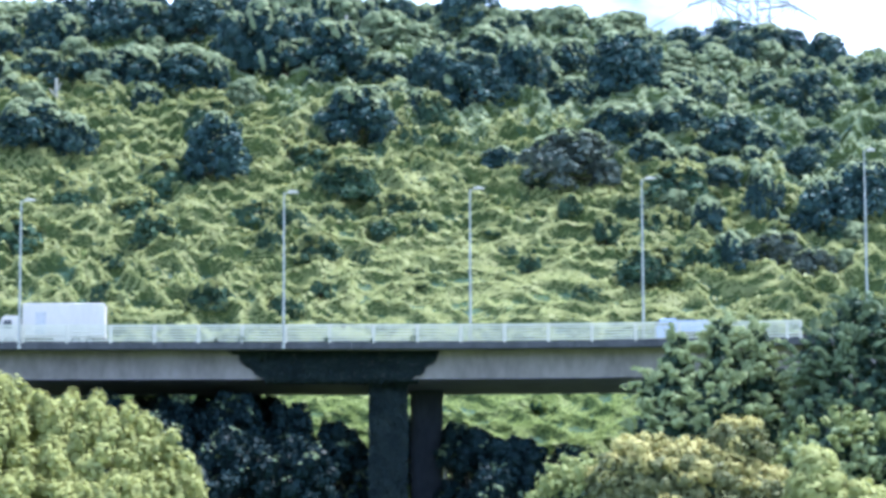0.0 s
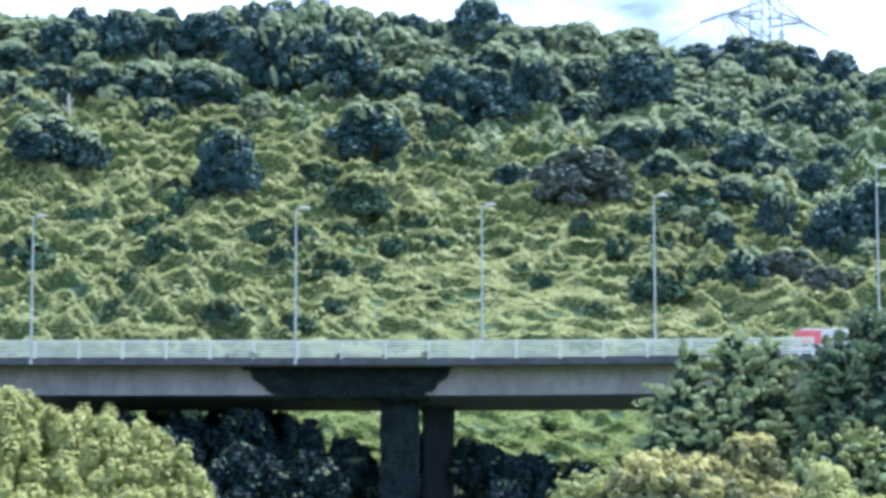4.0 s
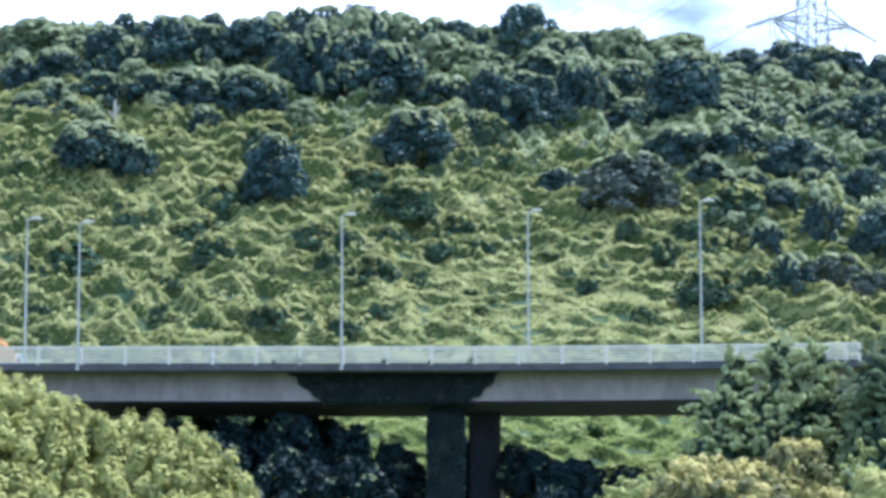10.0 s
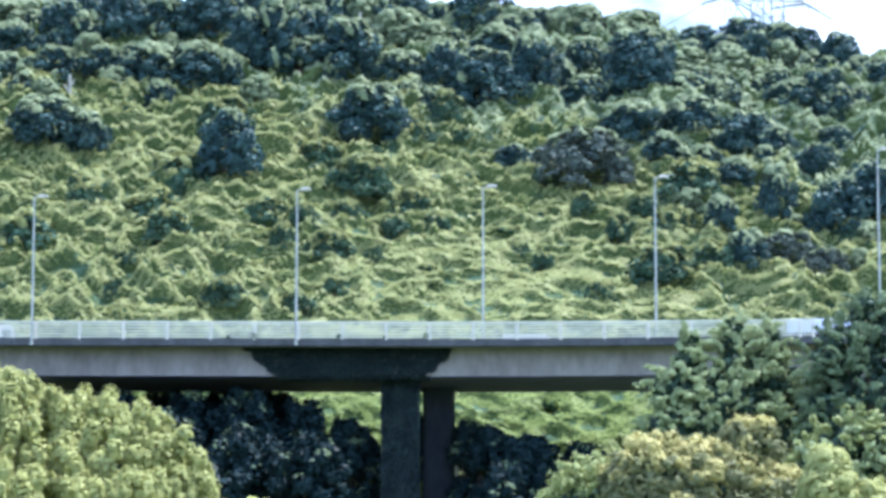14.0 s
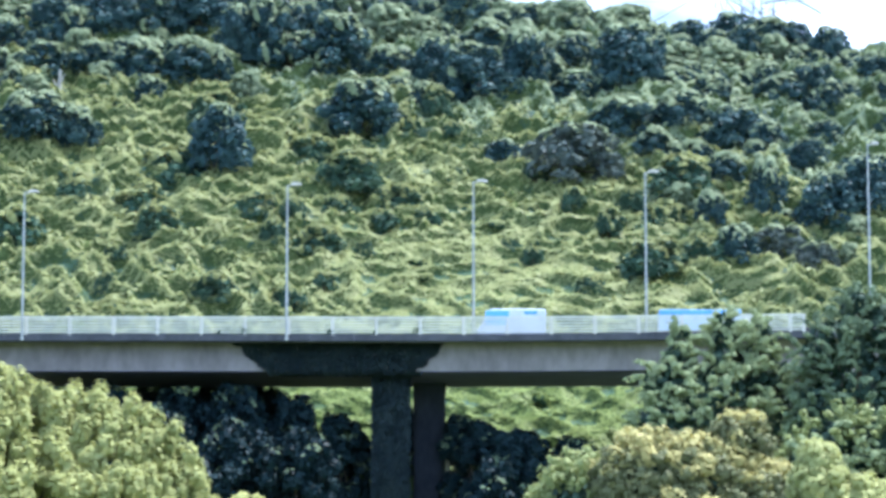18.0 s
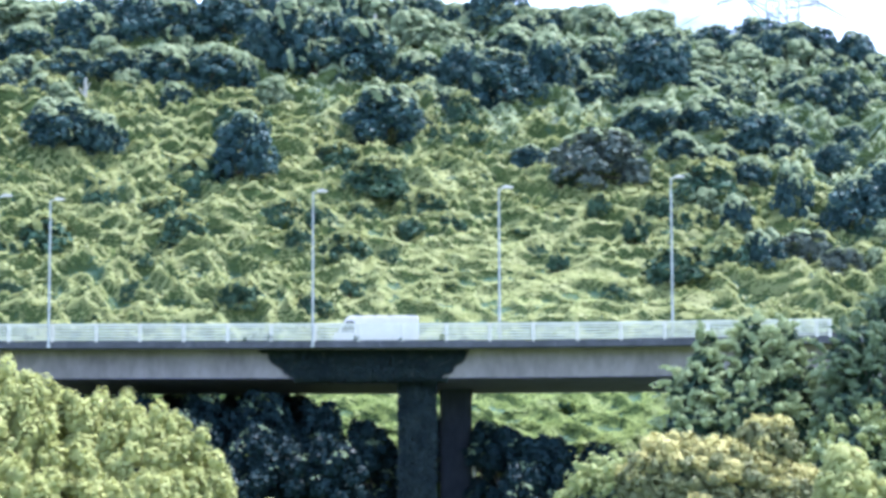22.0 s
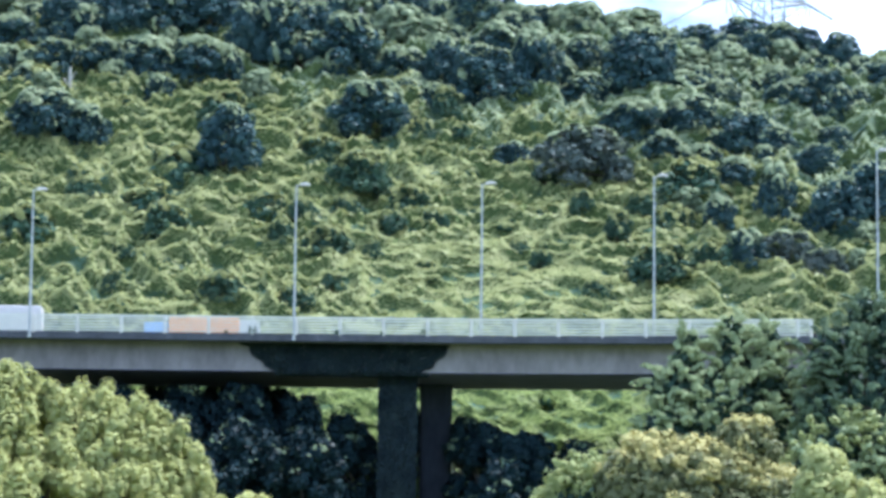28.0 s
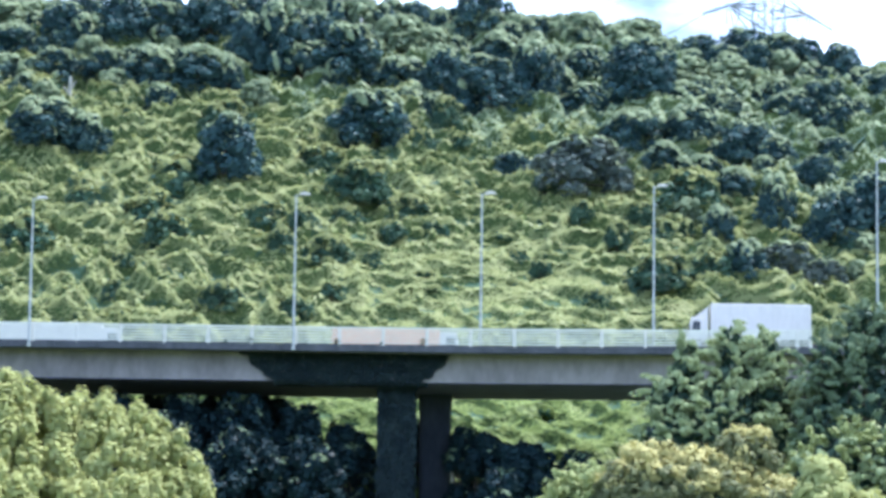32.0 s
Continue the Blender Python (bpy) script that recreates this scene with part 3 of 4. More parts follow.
SLOPE_WEST = [(-44.7, 393.2, 6.1, 4.9, 'v'), (-39.8, 392.9, 5.4, 3.1, 'v'), (-22.6, 385.4, 8.2, 4.4, 'd'), (-23.8, 400.3, 4.9, 4.0, 't'),
    (-28.6, 386.8, 2.7, 4.9, 'm'), (-53.2, 395.7, 1.4, 3.0, 'm'), (-48.3, 410.5, 2.6, 3.8, 'm'), (-35.9, 405.0, 1.8, 3.1, 'm'),
    (-44.0, 371.5, 2.2, 4.7, 'm'), (-28.6, 370.8, 2.7, 3.7, 'm'), (-31.0, 377.8, 2.1, 4.8, 'm'), (-39.4, 383.3, 1.3, 2.6, 'm'),
    (-38.3, 376.4, 2.0, 2.5, 'm'), (-32.9, 357.2, 1.7, 2.1, 'm'), (-32.8, 364.8, 1.9, 1.7, 'm'), (-45.9, 356.8, 1.9, 1.5, 'm'),
    (-47.5, 368.3, 1.4, 2.2, 'm')]

KINDS = {
    "d": (DARK, 0.90, 4, "dark green broadleaf tree on the hillside", "trees on the hill"),
    "v": (DARK, 0.64, 16, "dark tree with pale vines draped over its crown", "vine-hung trees on the hill"),
    "o": (OLIVE, 0.42, 12, "olive-green tree overgrown with vines", "olive trees on the hill"),
    "m": (MEDIUM, 0.74, 7, "green bush among the vines on the slope", "bushes on the hill"),
    "t": (MEDIUM, 0.70, 12, "green tree half covered with vines", "green trees on the hill"),
    "b": (BROWNISH, 0.84, 6, "brownish-green spreading tree on the slope", "brownish trees on the hill"),
}
moulds = {}
for kind, (foliage, bare, hanging, label, group) in KINDS.items():
    for v in range(3):
        small = kind == "m"
        r, h = (2.2, 3.2) if small else (3.6, 6.6)
        moulds[kind, v] = (hill_tree(ord(kind) * 10 + v, r, h, foliage, label, bare, hanging, 1500 if small else 3600, 0.34 if small else 0.42,
                                     "bush" if small else "tree", "bush" if small else "tree"), r, h)
        tagged(moulds[kind, v][0], group=group)
used = set()


def plant_tree(key, x, y, spin, wide, tall, sunk=0.8):
    i, j = int((x - X0) / STEP), int((y - Y0) / STEP)
    deep = 0.9 * max(0.0, 1.25 * moulds[key][1] * wide - moulds[key][2] * tall)
    thick = float(mound[max(0, i - 3):i + 4, max(0, j - 3):j + 4].mean()) if 0 < i < len(gx) and 0 < j < len(gy) else 0.4
    m = Matrix.LocRotScale((x, y, float(lay(x, y)) + sunk * thick - deep), Euler((0, 0, spin)), (wide, wide, tall + deep / moulds[key][2]))
    if key in used:
        copy_thing(moulds[key][0], m).matrix_basis = m
        return
    used.add(key)
    moulds[key][0].matrix_basis = m


turn = random.Random(3)
for k, (x, y, h, r, kind) in enumerate(RIDGE_WEST + RIDGE_EAST + WOOD_WEST + WOOD_MIDDLE + WOOD_EAST + SLOPE_EAST + SLOPE_MIDDLE + SLOPE_WEST):
    key = (kind, turn.randrange(3))
    plant_tree(key, x, y, turn.uniform(0, 6.28), (1.16 if k < len(RIDGE_WEST + RIDGE_EAST) else 1.0) * r / moulds[key][1], (h - 0.1) / moulds[key][2], 0.3 if k < len(RIDGE_WEST + RIDGE_EAST) else 1.3 if kind in "mt" else 1.05)

# the same growth goes on along the hill on both sides, and fills the wood
fill = random.Random(11)
for k in range(190):
    if k < 70:
        x = fill.uniform(-64, 64)
        y = 404 + (float(crest_line(x)) - 412) * fill.random() ** 0.8
        kind, s = fill.choice("vov"), fill.uniform(0.4, 0.62)
    elif k < 98:
        x = fill.uniform(26, 64)
        y = fill.uniform(372, 404) if x < 42 else fill.uniform(354, 404)
        kind, s = fill.choice("vovto"), fill.uniform(0.35, 0.5)
    else:
        x, y = fill.choice((-1, 1)) * fill.uniform(68, 150), fill.uniform(335, 432)
        kind, s = fill.choice("dvom"), fill.uniform(0.9, 1.4)
    plant_tree((kind, k % 3), x, y, fill.uniform(0, 6.28), s * 1.2, s)
for key in moulds:
    if key not in used:
        plant_tree(key, fill.uniform(75, 120), fill.uniform(345, 420), 0, 1, 1)

# ---- viaduct ----
def rise(x):
    return 39.06 + 0.5 * float(smooth_step(0, 60, x))


STATIONS = [-760, -400, -200, -120, -80, -45] + [5 * i for i in range(-8, 13)] + [65, 80, 120, 200, 400, 760]


def road(x):
    """The carriageway climbs a little above the parapet's foot towards the abutment."""
    return rise(x) + 0.5 * float(smooth_step(2, 45, x))


def sweep(section, xs=STATIONS, top=-9.0):
    """A closed section (y, height above the deck's edge), counter-clockwise seen from -x, carried along the road; what lies above top follows the carriageway."""
    bm, prev = bmesh.new(), None
    for x in xs:
        ring = [bm.verts.new((x, y, (road(x) if z > top > -9 else rise(x)) + z)) for y, z in section]
        if prev:
            for i in range(len(ring)):
                j = (i + 1) % len(ring)
                bm.faces.new((prev[i], prev[j], ring[j], ring[i]))
        else:
            bm.faces.new(ring[::-1])
        prev = ring
    bm.faces.new(prev)
    bmesh.ops.recalc_face_normals(bm, faces=bm.faces[:])
    return bm


viaduct = tagged(new("viaduct"), "concrete box-girder motorway viaduct, stained, with creeper round the pier head", "viaduct", kind="structure")
part("deck_slab", sweep([(300.35, -0.52), (322.25, -0.52), (322.25, -0.06), (300.35, -0.06)]), CONCRETE, viaduct)
part("girder", sweep([(302.6, -3.05), (315.8, -3.05), (317.0, -0.524), (302.5, -0.524)]), CONCRETE, viaduct, "pale grey box girder")
# thin sheet under the girder, dark and blue to paint its shade and haze
part("soffit", sweep([(302.62, -3.075), (315.78, -3.075), (315.78, -3.054), (302.62, -3.054)]), SOFFIT_SHADE, viaduct, "underside with shade and haze put into its colour")
part("road_surface", sweep([(300.6, -0.056), (322.0, -0.056), (322.0, -0.01), (300.6, -0.01)], top=-0.05), ASPHALT, viaduct, "grey asphalt")
part("edge_beam", sweep([(322.254, -0.75), (322.6, -0.75), (322.6, 0.06), (322.254, 0.06)]), GRIME, viaduct)
part("median_barrier", sweep([(310.7, -0.008), (311.5, -0.008), (311.25, 0.85), (310.95, 0.85)], top=-0.05), CONCRETE, viaduct)
for y in (300.9, 306.4, 310.3, 311.9, 315.6, 321.7):
    part("lane_line", sweep([(y, -0.006), (y + 0.12, -0.006), (y + 0.12, 0.0), (y, 0.0)], top=-0.05), WHITE_LINE, viaduct)
# edge beam of separate lengths, one to a bay of the railing
BAY, FIRST = 3.93, -38.62
for k in range(-6, 26):
    x = FIRST + BAY * (k - 0.5)
    a, b = x + 0.012, x + BAY - 0.012
    part("edge_beam", sweep([(299.98, -0.60), (300.346, -0.70), (300.346, 0.05), (299.98, 0.05)], [a, (a + b) / 2, b]), GRIME, viaduct, "grimy concrete edge beam")
for a, b in ((-760, FIRST - BAY * 6.5), (FIRST + BAY * 25.5, 760)):
    part("edge_beam", sweep([(299.98, -0.60), (300.346, -0.70), (300.346, 0.05), (299.98, 0.05)], [a, (a + b) / 2, b]), GRIME, viaduct)


def column(cx, cy, wide, deep):
    g = float(lay(cx, cy)) - 1.5
    top = rise(cx) - 3.08
    bm = bmesh.new()
    ring = []
    for z, s in ((g, 1.0), (top - 2.2, 1.0), (top - 0.6, 1.02), (top, 1.10)):
        row = []
        for i in range(16):
            a = 2 * math.pi * (i + 0.5) / 16
            c, d = math.cos(a), math.sin(a)
            row.append(bm.verts.new((cx + wide / 2 * s * math.copysign(abs(c) ** 0.35, c), cy + deep / 2 * math.copysign(abs(d) ** 0.35, d), z)))
        ring.append(row)
    for p, q in zip(ring, ring[1:]):
        for i in range(16):
            j = (i + 1) % 16
            bm.faces.new((p[i], p[j], q[j], q[i]))
    bm.faces.new(ring[-1])
    bm.faces.new(ring[0][::-1])
    return bm


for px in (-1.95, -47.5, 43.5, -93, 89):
    part("pier_column", column(px, 305.6, 3.25, 2.4), DARK_PIER, viaduct, "dark pier column overgrown with creeper")
    part("pier_column", column(px + 3.55, 313.0, 3.0, 2.4), DARK_PIER, viaduct)
for k in range(2, 13):
    for s in (-1, 1):
        for dy in (305.6, 313.0):
            part("pier_column", column(-1.95 + s * (46 + 46 * k), dy, 3.0, 2.4), GRIME, viaduct)
part("drain_pipe", rod((3.3, 311.4, 20), (3.3, 311.4, 30.6), 0.2, 0.2, 10), ALLOY, viaduct, "pale drain pipe beside the pier")

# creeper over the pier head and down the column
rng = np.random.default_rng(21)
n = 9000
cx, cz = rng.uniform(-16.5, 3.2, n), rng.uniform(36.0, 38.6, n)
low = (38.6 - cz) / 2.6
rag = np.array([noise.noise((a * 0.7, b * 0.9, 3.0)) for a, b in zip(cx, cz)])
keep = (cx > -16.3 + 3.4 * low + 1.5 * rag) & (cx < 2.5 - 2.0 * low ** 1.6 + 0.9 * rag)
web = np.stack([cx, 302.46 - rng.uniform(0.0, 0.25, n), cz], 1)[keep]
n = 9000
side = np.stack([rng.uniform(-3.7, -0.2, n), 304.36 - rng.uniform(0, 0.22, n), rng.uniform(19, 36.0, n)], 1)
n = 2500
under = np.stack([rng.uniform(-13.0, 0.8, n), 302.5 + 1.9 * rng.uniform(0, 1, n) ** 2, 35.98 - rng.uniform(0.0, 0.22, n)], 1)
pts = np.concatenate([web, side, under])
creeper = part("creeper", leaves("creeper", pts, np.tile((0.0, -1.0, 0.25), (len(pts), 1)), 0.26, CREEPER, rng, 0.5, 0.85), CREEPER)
tagged(creeper, "dark creeper clinging to the viaduct's pier head", "creeper", kind="stuff")

# railing: posts and six rails to a bay; it ends at the abutment
END = 35.2
railing = tagged(new("bridge_railing"), "pale aluminium railing of posts and rails along the viaduct", "railing", kind="structure")
posts = [FIRST + BAY * k for k in range(-16, 19)]
post_mesh = None
for x in posts + [END - 1.2, END]:
    if post_mesh is None:
        bm = box(0, 0, 0.76, 0.27, 0.24, 1.62, 0.03)
        box(0, -0.21, 0.02, 0.22, 0.05, 0.24, 0.01, bm)
        box(0, 0.05, 0.05, 0.34, 0.36, 0.06, 0.0, bm)
        ob = part("post", bm, POST_PAINT, railing)
        post_mesh = ob.data
    else:
        ob = part("post", post_mesh, POST_PAINT, railing)
    ob.location = (x, 300.16, rise(x) + 0.02)
bays = posts + [END]
for a, b in zip(bays, bays[1:]):
    for k in range(6):
        z = 0.20 + 0.262 * k
        bm = bmesh.new()
        h = 0.07 if k < 5 else 0.10
        lo = [(x, rise(x) + z) for x in (a + 0.1, b - 0.1)]
        v = [bm.verts.new((x, 300.16 + s * 0.05, zz + t * h)) for x, zz in lo for s, t in ((-1, -1), (1, -1), (1, 1), (-1, 1))]
        for i in range(4):
            j = (i + 1) % 4
            bm.faces.new((v[i], v[j], v[4 + j], v[4 + i]))
        bm.faces.new(v[3::-1])
        bm.faces.new(v[4:])
        bmesh.ops.recalc_face_normals(bm, faces=bm.faces[:])
        part("rail", bm, ALLOY, railing)


# weeds that have rooted in the joints of the edge beam
rng = np.random.default_rng(31)
for x, r in ((-15.1, 0.26), (-7.4, 0.24), (0.35, 0.32), (-17.4, 0.16), (-3.4, 0.14)):
    weed = tagged(new("weed"), "small green weed rooted in the parapet joint", "weed", "weeds on the viaduct")
    weed.location = (x, 299.96, rise(x) + 0.06)
    part("stem", rod((0, 0.04, -0.05), (0.03, -0.02, r * 1.2), 0.015, 0.008, 5), BARK, weed)
    d = ball(rng, 90)
    d[:, 2] = np.abs(d[:, 2])
    part("crown", leaves("crown", d * (r, r * 0.6, r * 1.7), d, 0.11, MEDIUM, rng, 0.5, 0.6), MEDIUM, weed)


# street lamps: tapered pole, short arm, flat lantern
def street_lamp(x, y, foot, top, arm):
    lamp_post = new("street_lamp")
    lamp_post.location = (x, y, foot)
    h = top - foot
    part("base", box(0, 0, 0.12, 0.32, 0.30, 0.24, 0.03), GALVANISED, lamp_post)
    part("pole", rod((0, 0, 0.2), (0, 0, h), 0.12, 0.07, 10), GALVANISED, lamp_post)
    part("arm", rod((0, 0, h - 0.12), (arm * 0.55, 0, h + 0.05), 0.06, 0.05, 8), GALVANISED, lamp_post)
    part("lantern", prism([(arm * 0.35, h - 0.05), (arm * 1.25, h - 0.03), (arm * 1.3, h + 0.1), (arm * 0.75, h + 0.22), (arm * 0.35, h + 0.14)], -0.2, 0.2, 0.03), WHITE, lamp_post, "pale flat lantern")
    return tagged(lamp_post, "tall galvanised street lamp beside the viaduct road", "street lamp", "lamps along the viaduct")


for x, y, top in ((-35.0, 299.72, 51.9), (-11.3, 299.72, 52.6), (5.5, 300.75, 53.1), (21.1, 300.75, 54.0), (-39.9, 300.75, 52.4), (41.2, 299.72, 56.4)):
    street_lamp(x, y, rise(x) - (0.62 if y < 300 else 0.0), top, 1.0 if x < 30 else 0.8)

# ---- pylon behind the ridge ----
pylon = tagged(new("pylon"), "grey steel lattice pylon with wide cross arms", "pylon")
foot_z = float(lay(48.3, 455)) - 0.5
pylon.matrix_basis = pose(47.7, 455, foot_z, 0, 0, 26)
PH = 108.6 - foot_z


def girth(z):
    return 2.4 - 0.9 * min(1.0, z / PH) if z < PH else 1.5 - 0.7 * (z - PH) / 20


levels = [0, 5, 9.5, 13.5, 17, 20, 23, 25.5, PH, PH + 3, PH + 6, PH + 10, PH + 14, PH + 18, PH + 20]
levels = sorted(set(round(v, 2) for v in levels))
for sx, sy in ((-1, -1), (1, -1), (1, 1), (-1, 1)):
    for a, b in zip(levels, levels[1:]):
        part("leg", rod((sx * girth(a), sy * girth(a), a), (sx * girth(b), sy * girth(b), b), 0.13, 0.13, 4), LATTICE, pylon)
corners = [(-1, -1), (1, -1), (1, 1), (-1, 1)]
for k in range(4):
    (ax_, ay_), (bx_, by_) = corners[k], corners[(k + 1) % 4]
    for a, b in zip(levels, levels[1:]):
        ga, gb_ = girth(a), girth(b)
        for u, v in (((ax_ * ga, ay_ * ga, a), (bx_ * gb_, by_ * gb_, b)), ((bx_ * ga, by_ * ga, a), (ax_ * gb_, ay_ * gb_, b)), ((ax_ * gb_, ay_ * gb_, b), (bx_ * gb_, by_ * gb_, b))):
            part("brace", rod(u, v, 0.075, 0.075, 4), LATTICE, pylon)
for s in (-1, 1):
    for base, reach in ((PH - 5.0, 10.5), (PH + 6, 8.5), (PH + 14, 7.0)):
        g = girth(base)
        tip, mid = (s * reach, 0, base + 0.6), (s * (reach * 0.6), 0, base + 2.3)
        part("arm_bar", rod(tip, mid, 0.24, 0.24, 6), LATTICE, pylon)
        for sy in (-1, 1):
            for u, v in (((s * g, sy * g, base + 4.1), mid), ((s * g, sy * g, base + 1.5), mid), ((s * g, -sy * g, base + 2.8), mid), ((s * g, sy * g, base - 1.0), (s * reach * 0.58, 0, base + 1.9))):
                part("arm_bar", rod(u, v, 0.15, 0.15, 4), LATTICE, pylon)
        x = s * reach * 0.52
        for u in (x - 0.9 * s, x + 0.9 * s):
            part("insulator", rod((u, 0, base + 1.9), (x, 0, base - 1.2), 0.09, 0.09, 6), STEEL, pylon)
        part("insulator", rod((x + 1.3 * s, 0, base + 2.0), (x + 1.3 * s, 0, base - 0.4), 0.09, 0.09, 6), STEEL, pylon)
        pts = [Vector((s * reach, d, base + 0.5 - 0.10 * abs(d) + 0.0003 * d * d)) for d in (-160, -120, -80, -40, -15, 0, 15, 40, 80, 120, 160)]
        for a, b in zip(pts, pts[1:]):
            part("power_line", rod(a, b, 0.05, 0.05, 4), LATTICE, pylon)

# a pale building that just looks over the ridge
house = tagged(new("building"), "pale grey building top behind the trees on the ridge", "building")
hz = float(lay(-14.2, 438))
house.matrix_basis = pose(-14.2, 438, hz)
part("wall", box(0.1, 0, (103.9 - hz) / 2 - 0.5, 2.4, 2.6, 104.9 - hz, 0.03), PALE_WALL, house)
part("stair_head", box(-1.55, 0.2, (104.6 - hz) / 2 - 0.5, 0.86, 2.0, 105.6 - hz, 0.03), PALE_WALL, house)
part("roof_slab", box(0.1, 0, 104.05 - hz, 2.6, 2.8, 0.22, 0.02), GRIME, house)
part("water_tank", rod((1.75, 0, 100.5 - hz), (1.75, 0, 104.4 - hz), 0.5, 0.5, 14), PALE_WALL, house)

# a bleached dead trunk among the trees
for x, y, h in ((-43.9, 410.0, 4.4), (-8.3, 428.0, 5.6)):
    dead = tagged(new("dead_tree"), "bleached bare tree trunk standing among the trees", "dead tree", "bleached trunks")
    dead.location = (x, y, float(lay(x, y)))
    part("trunk", rod((0, 0, -0.8), (0.15, 0, h), 0.42, 0.16, 8), PALE_BARK, dead)
    part("limb", rod((0.05, 0, h * 0.55), (0.8, 0, h * 0.88), 0.16, 0.07, 6), PALE_BARK, dead)
    part("limb", rod((0.02, 0, h * 0.45), (-0.7, 0.1, h * 0.72), 0.16, 0.07, 6), PALE_BARK, dead)


# ---- trees in front of and below the viaduct ----
def clump_tree(seed, x, y, lobes, foliage, label, clumps, per, spread, leaf, flat=1.0, top=None, top_share=0.0, jitter=0.6, width=0.75, bark=BARK, name="tree", group="", outer=1.06, core=None, stroke=0.0, hollow=0.55, droop=0.15):
    """A tree near the camera: crown of leaf clumps over the lobes, all the way round."""
    rng = np.random.default_rng(seed)
    ground_z = float(lay(x, y))
    tree = new(name)
    tree.location = (x, y, ground_z)
    lobes = [(a, b, c - ground_z, r) for a, b, c, r in lobes]
    high = max(c + r for a, b, c, r in lobes)
    trunk_and_limbs(tree, rng, lobes, high * 0.8, 0.02 * high + 0.08, bark, 5)
    p, d = crown_points(rng, lobes, clumps, -0.7, 0.72, outer, 1.5)
    if top:
        cap = (d[:, 2] + rng.normal(size=len(d)) * 0.25) > 1 - 2 * top_share
        groups = [("crown", foliage, p[~cap], d[~cap], ""), ("blossom" if top == TAN else "lit_top_leaves", top, p[cap], d[cap], "tan-yellow blossom on top of the crown" if top == TAN else "yellow-green leaves painting the lit top of the crown")]
    else:
        groups = [("crown", foliage, p, d, "")]
    # dark core shows through the gaps and paints the shade inside the crown
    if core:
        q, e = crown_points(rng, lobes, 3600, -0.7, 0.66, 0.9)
        part("shaded_inner_leaves", leaves("shaded_inner_leaves", q, e, 2 * leaf, core, rng, 0.5, 0.8), core, tree, "inner leaves darkened to paint the shade inside the crown")
    for nm, mat, q, e, lab in groups:
        k = len(q)
        b = ball(rng, k * per).reshape(k, per, 3)
        b = b * np.array((1, 1, flat))
        r = spread * rng.uniform(0.6, 1.35, (k, 1, 1))
        at = (q[:, None] + b * r * rng.uniform(hollow, 1.0, (k, per, 1))).reshape(-1, 3)
        if stroke:
            way = unit(e + 0.7 * rng.normal(size=(k, 3)) + (0, 0, 0.15))
            run = rng.uniform(-0.2, 1.0, (k, per, 1)) * rng.uniform(0.5, 1.2, (k, 1, 1)) * stroke
            bow = np.array((0, 0, 1.0)) * (0.35 * run - 0.5 * run * run / stroke)
            at = at + (way[:, None] * run + bow).reshape(-1, 3)
        nr = (b / flat + 0.35 * e[:, None] + np.array((0, 0, 0.3))).reshape(-1, 3)
        part(nm, leaves(nm, at, nr, leaf, mat, rng, jitter, width, droop), mat, tree, lab)
    return tagged(tree, label, "tree", group)


clump_tree(1, -10.25, 85, [(0, 0, 5.6, 4.4), (-1.6, -0.6, 9.75, 2.1), (-2.9, 0, 9.4, 2.2), (-0.3, -0.5, 9.4, 1.8), (1.1, -0.5, 8.9, 1.9), (2.3, -0.6, 8.7, 1.9), (3.3, -0.6, 8.2, 1.8), (3.9, -0.5, 7.2, 1.6), (0.4, -2.6, 6.6, 2.6), (2.6, -2.0, 6.6, 2.2), (-3.5, 0.5, 5.6, 2.4), (-1.6, -2.2, 7.6, 2.0)],
           BRIGHT, "sunlit bright green tree with rounded leaf clumps", 2300, 100, 0.2, 0.115, 1.5, jitter=0.10, width=0.95, hollow=0.7, droop=0.05, outer=1.04)
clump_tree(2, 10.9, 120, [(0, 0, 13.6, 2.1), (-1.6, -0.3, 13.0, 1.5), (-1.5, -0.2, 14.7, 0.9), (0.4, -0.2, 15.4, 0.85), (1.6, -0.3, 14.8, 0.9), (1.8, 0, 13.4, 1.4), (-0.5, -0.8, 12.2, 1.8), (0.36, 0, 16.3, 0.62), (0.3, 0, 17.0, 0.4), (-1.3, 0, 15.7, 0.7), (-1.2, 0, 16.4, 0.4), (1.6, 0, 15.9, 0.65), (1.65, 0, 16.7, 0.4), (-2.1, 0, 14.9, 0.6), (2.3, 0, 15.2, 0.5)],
           GLOSSY, "dark glossy green tree with layered sprays of leaves", 520, 64, 0.17, 0.15, 0.36, jitter=0.10, width=0.8, outer=1.06, core=INNER_SHADE, stroke=0.62, hollow=0.7, droop=0.05)
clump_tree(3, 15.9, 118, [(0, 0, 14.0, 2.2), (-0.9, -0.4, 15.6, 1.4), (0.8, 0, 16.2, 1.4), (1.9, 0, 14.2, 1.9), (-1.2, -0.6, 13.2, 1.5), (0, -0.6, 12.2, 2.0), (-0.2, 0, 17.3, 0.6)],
           SHADY, "dark glossy green tree beside the viaduct's end", 420, 64, 0.17, 0.15, 0.36, jitter=0.10, width=0.8, outer=1.06, core=INNER_SHADE, stroke=0.62, hollow=0.7, droop=0.05)
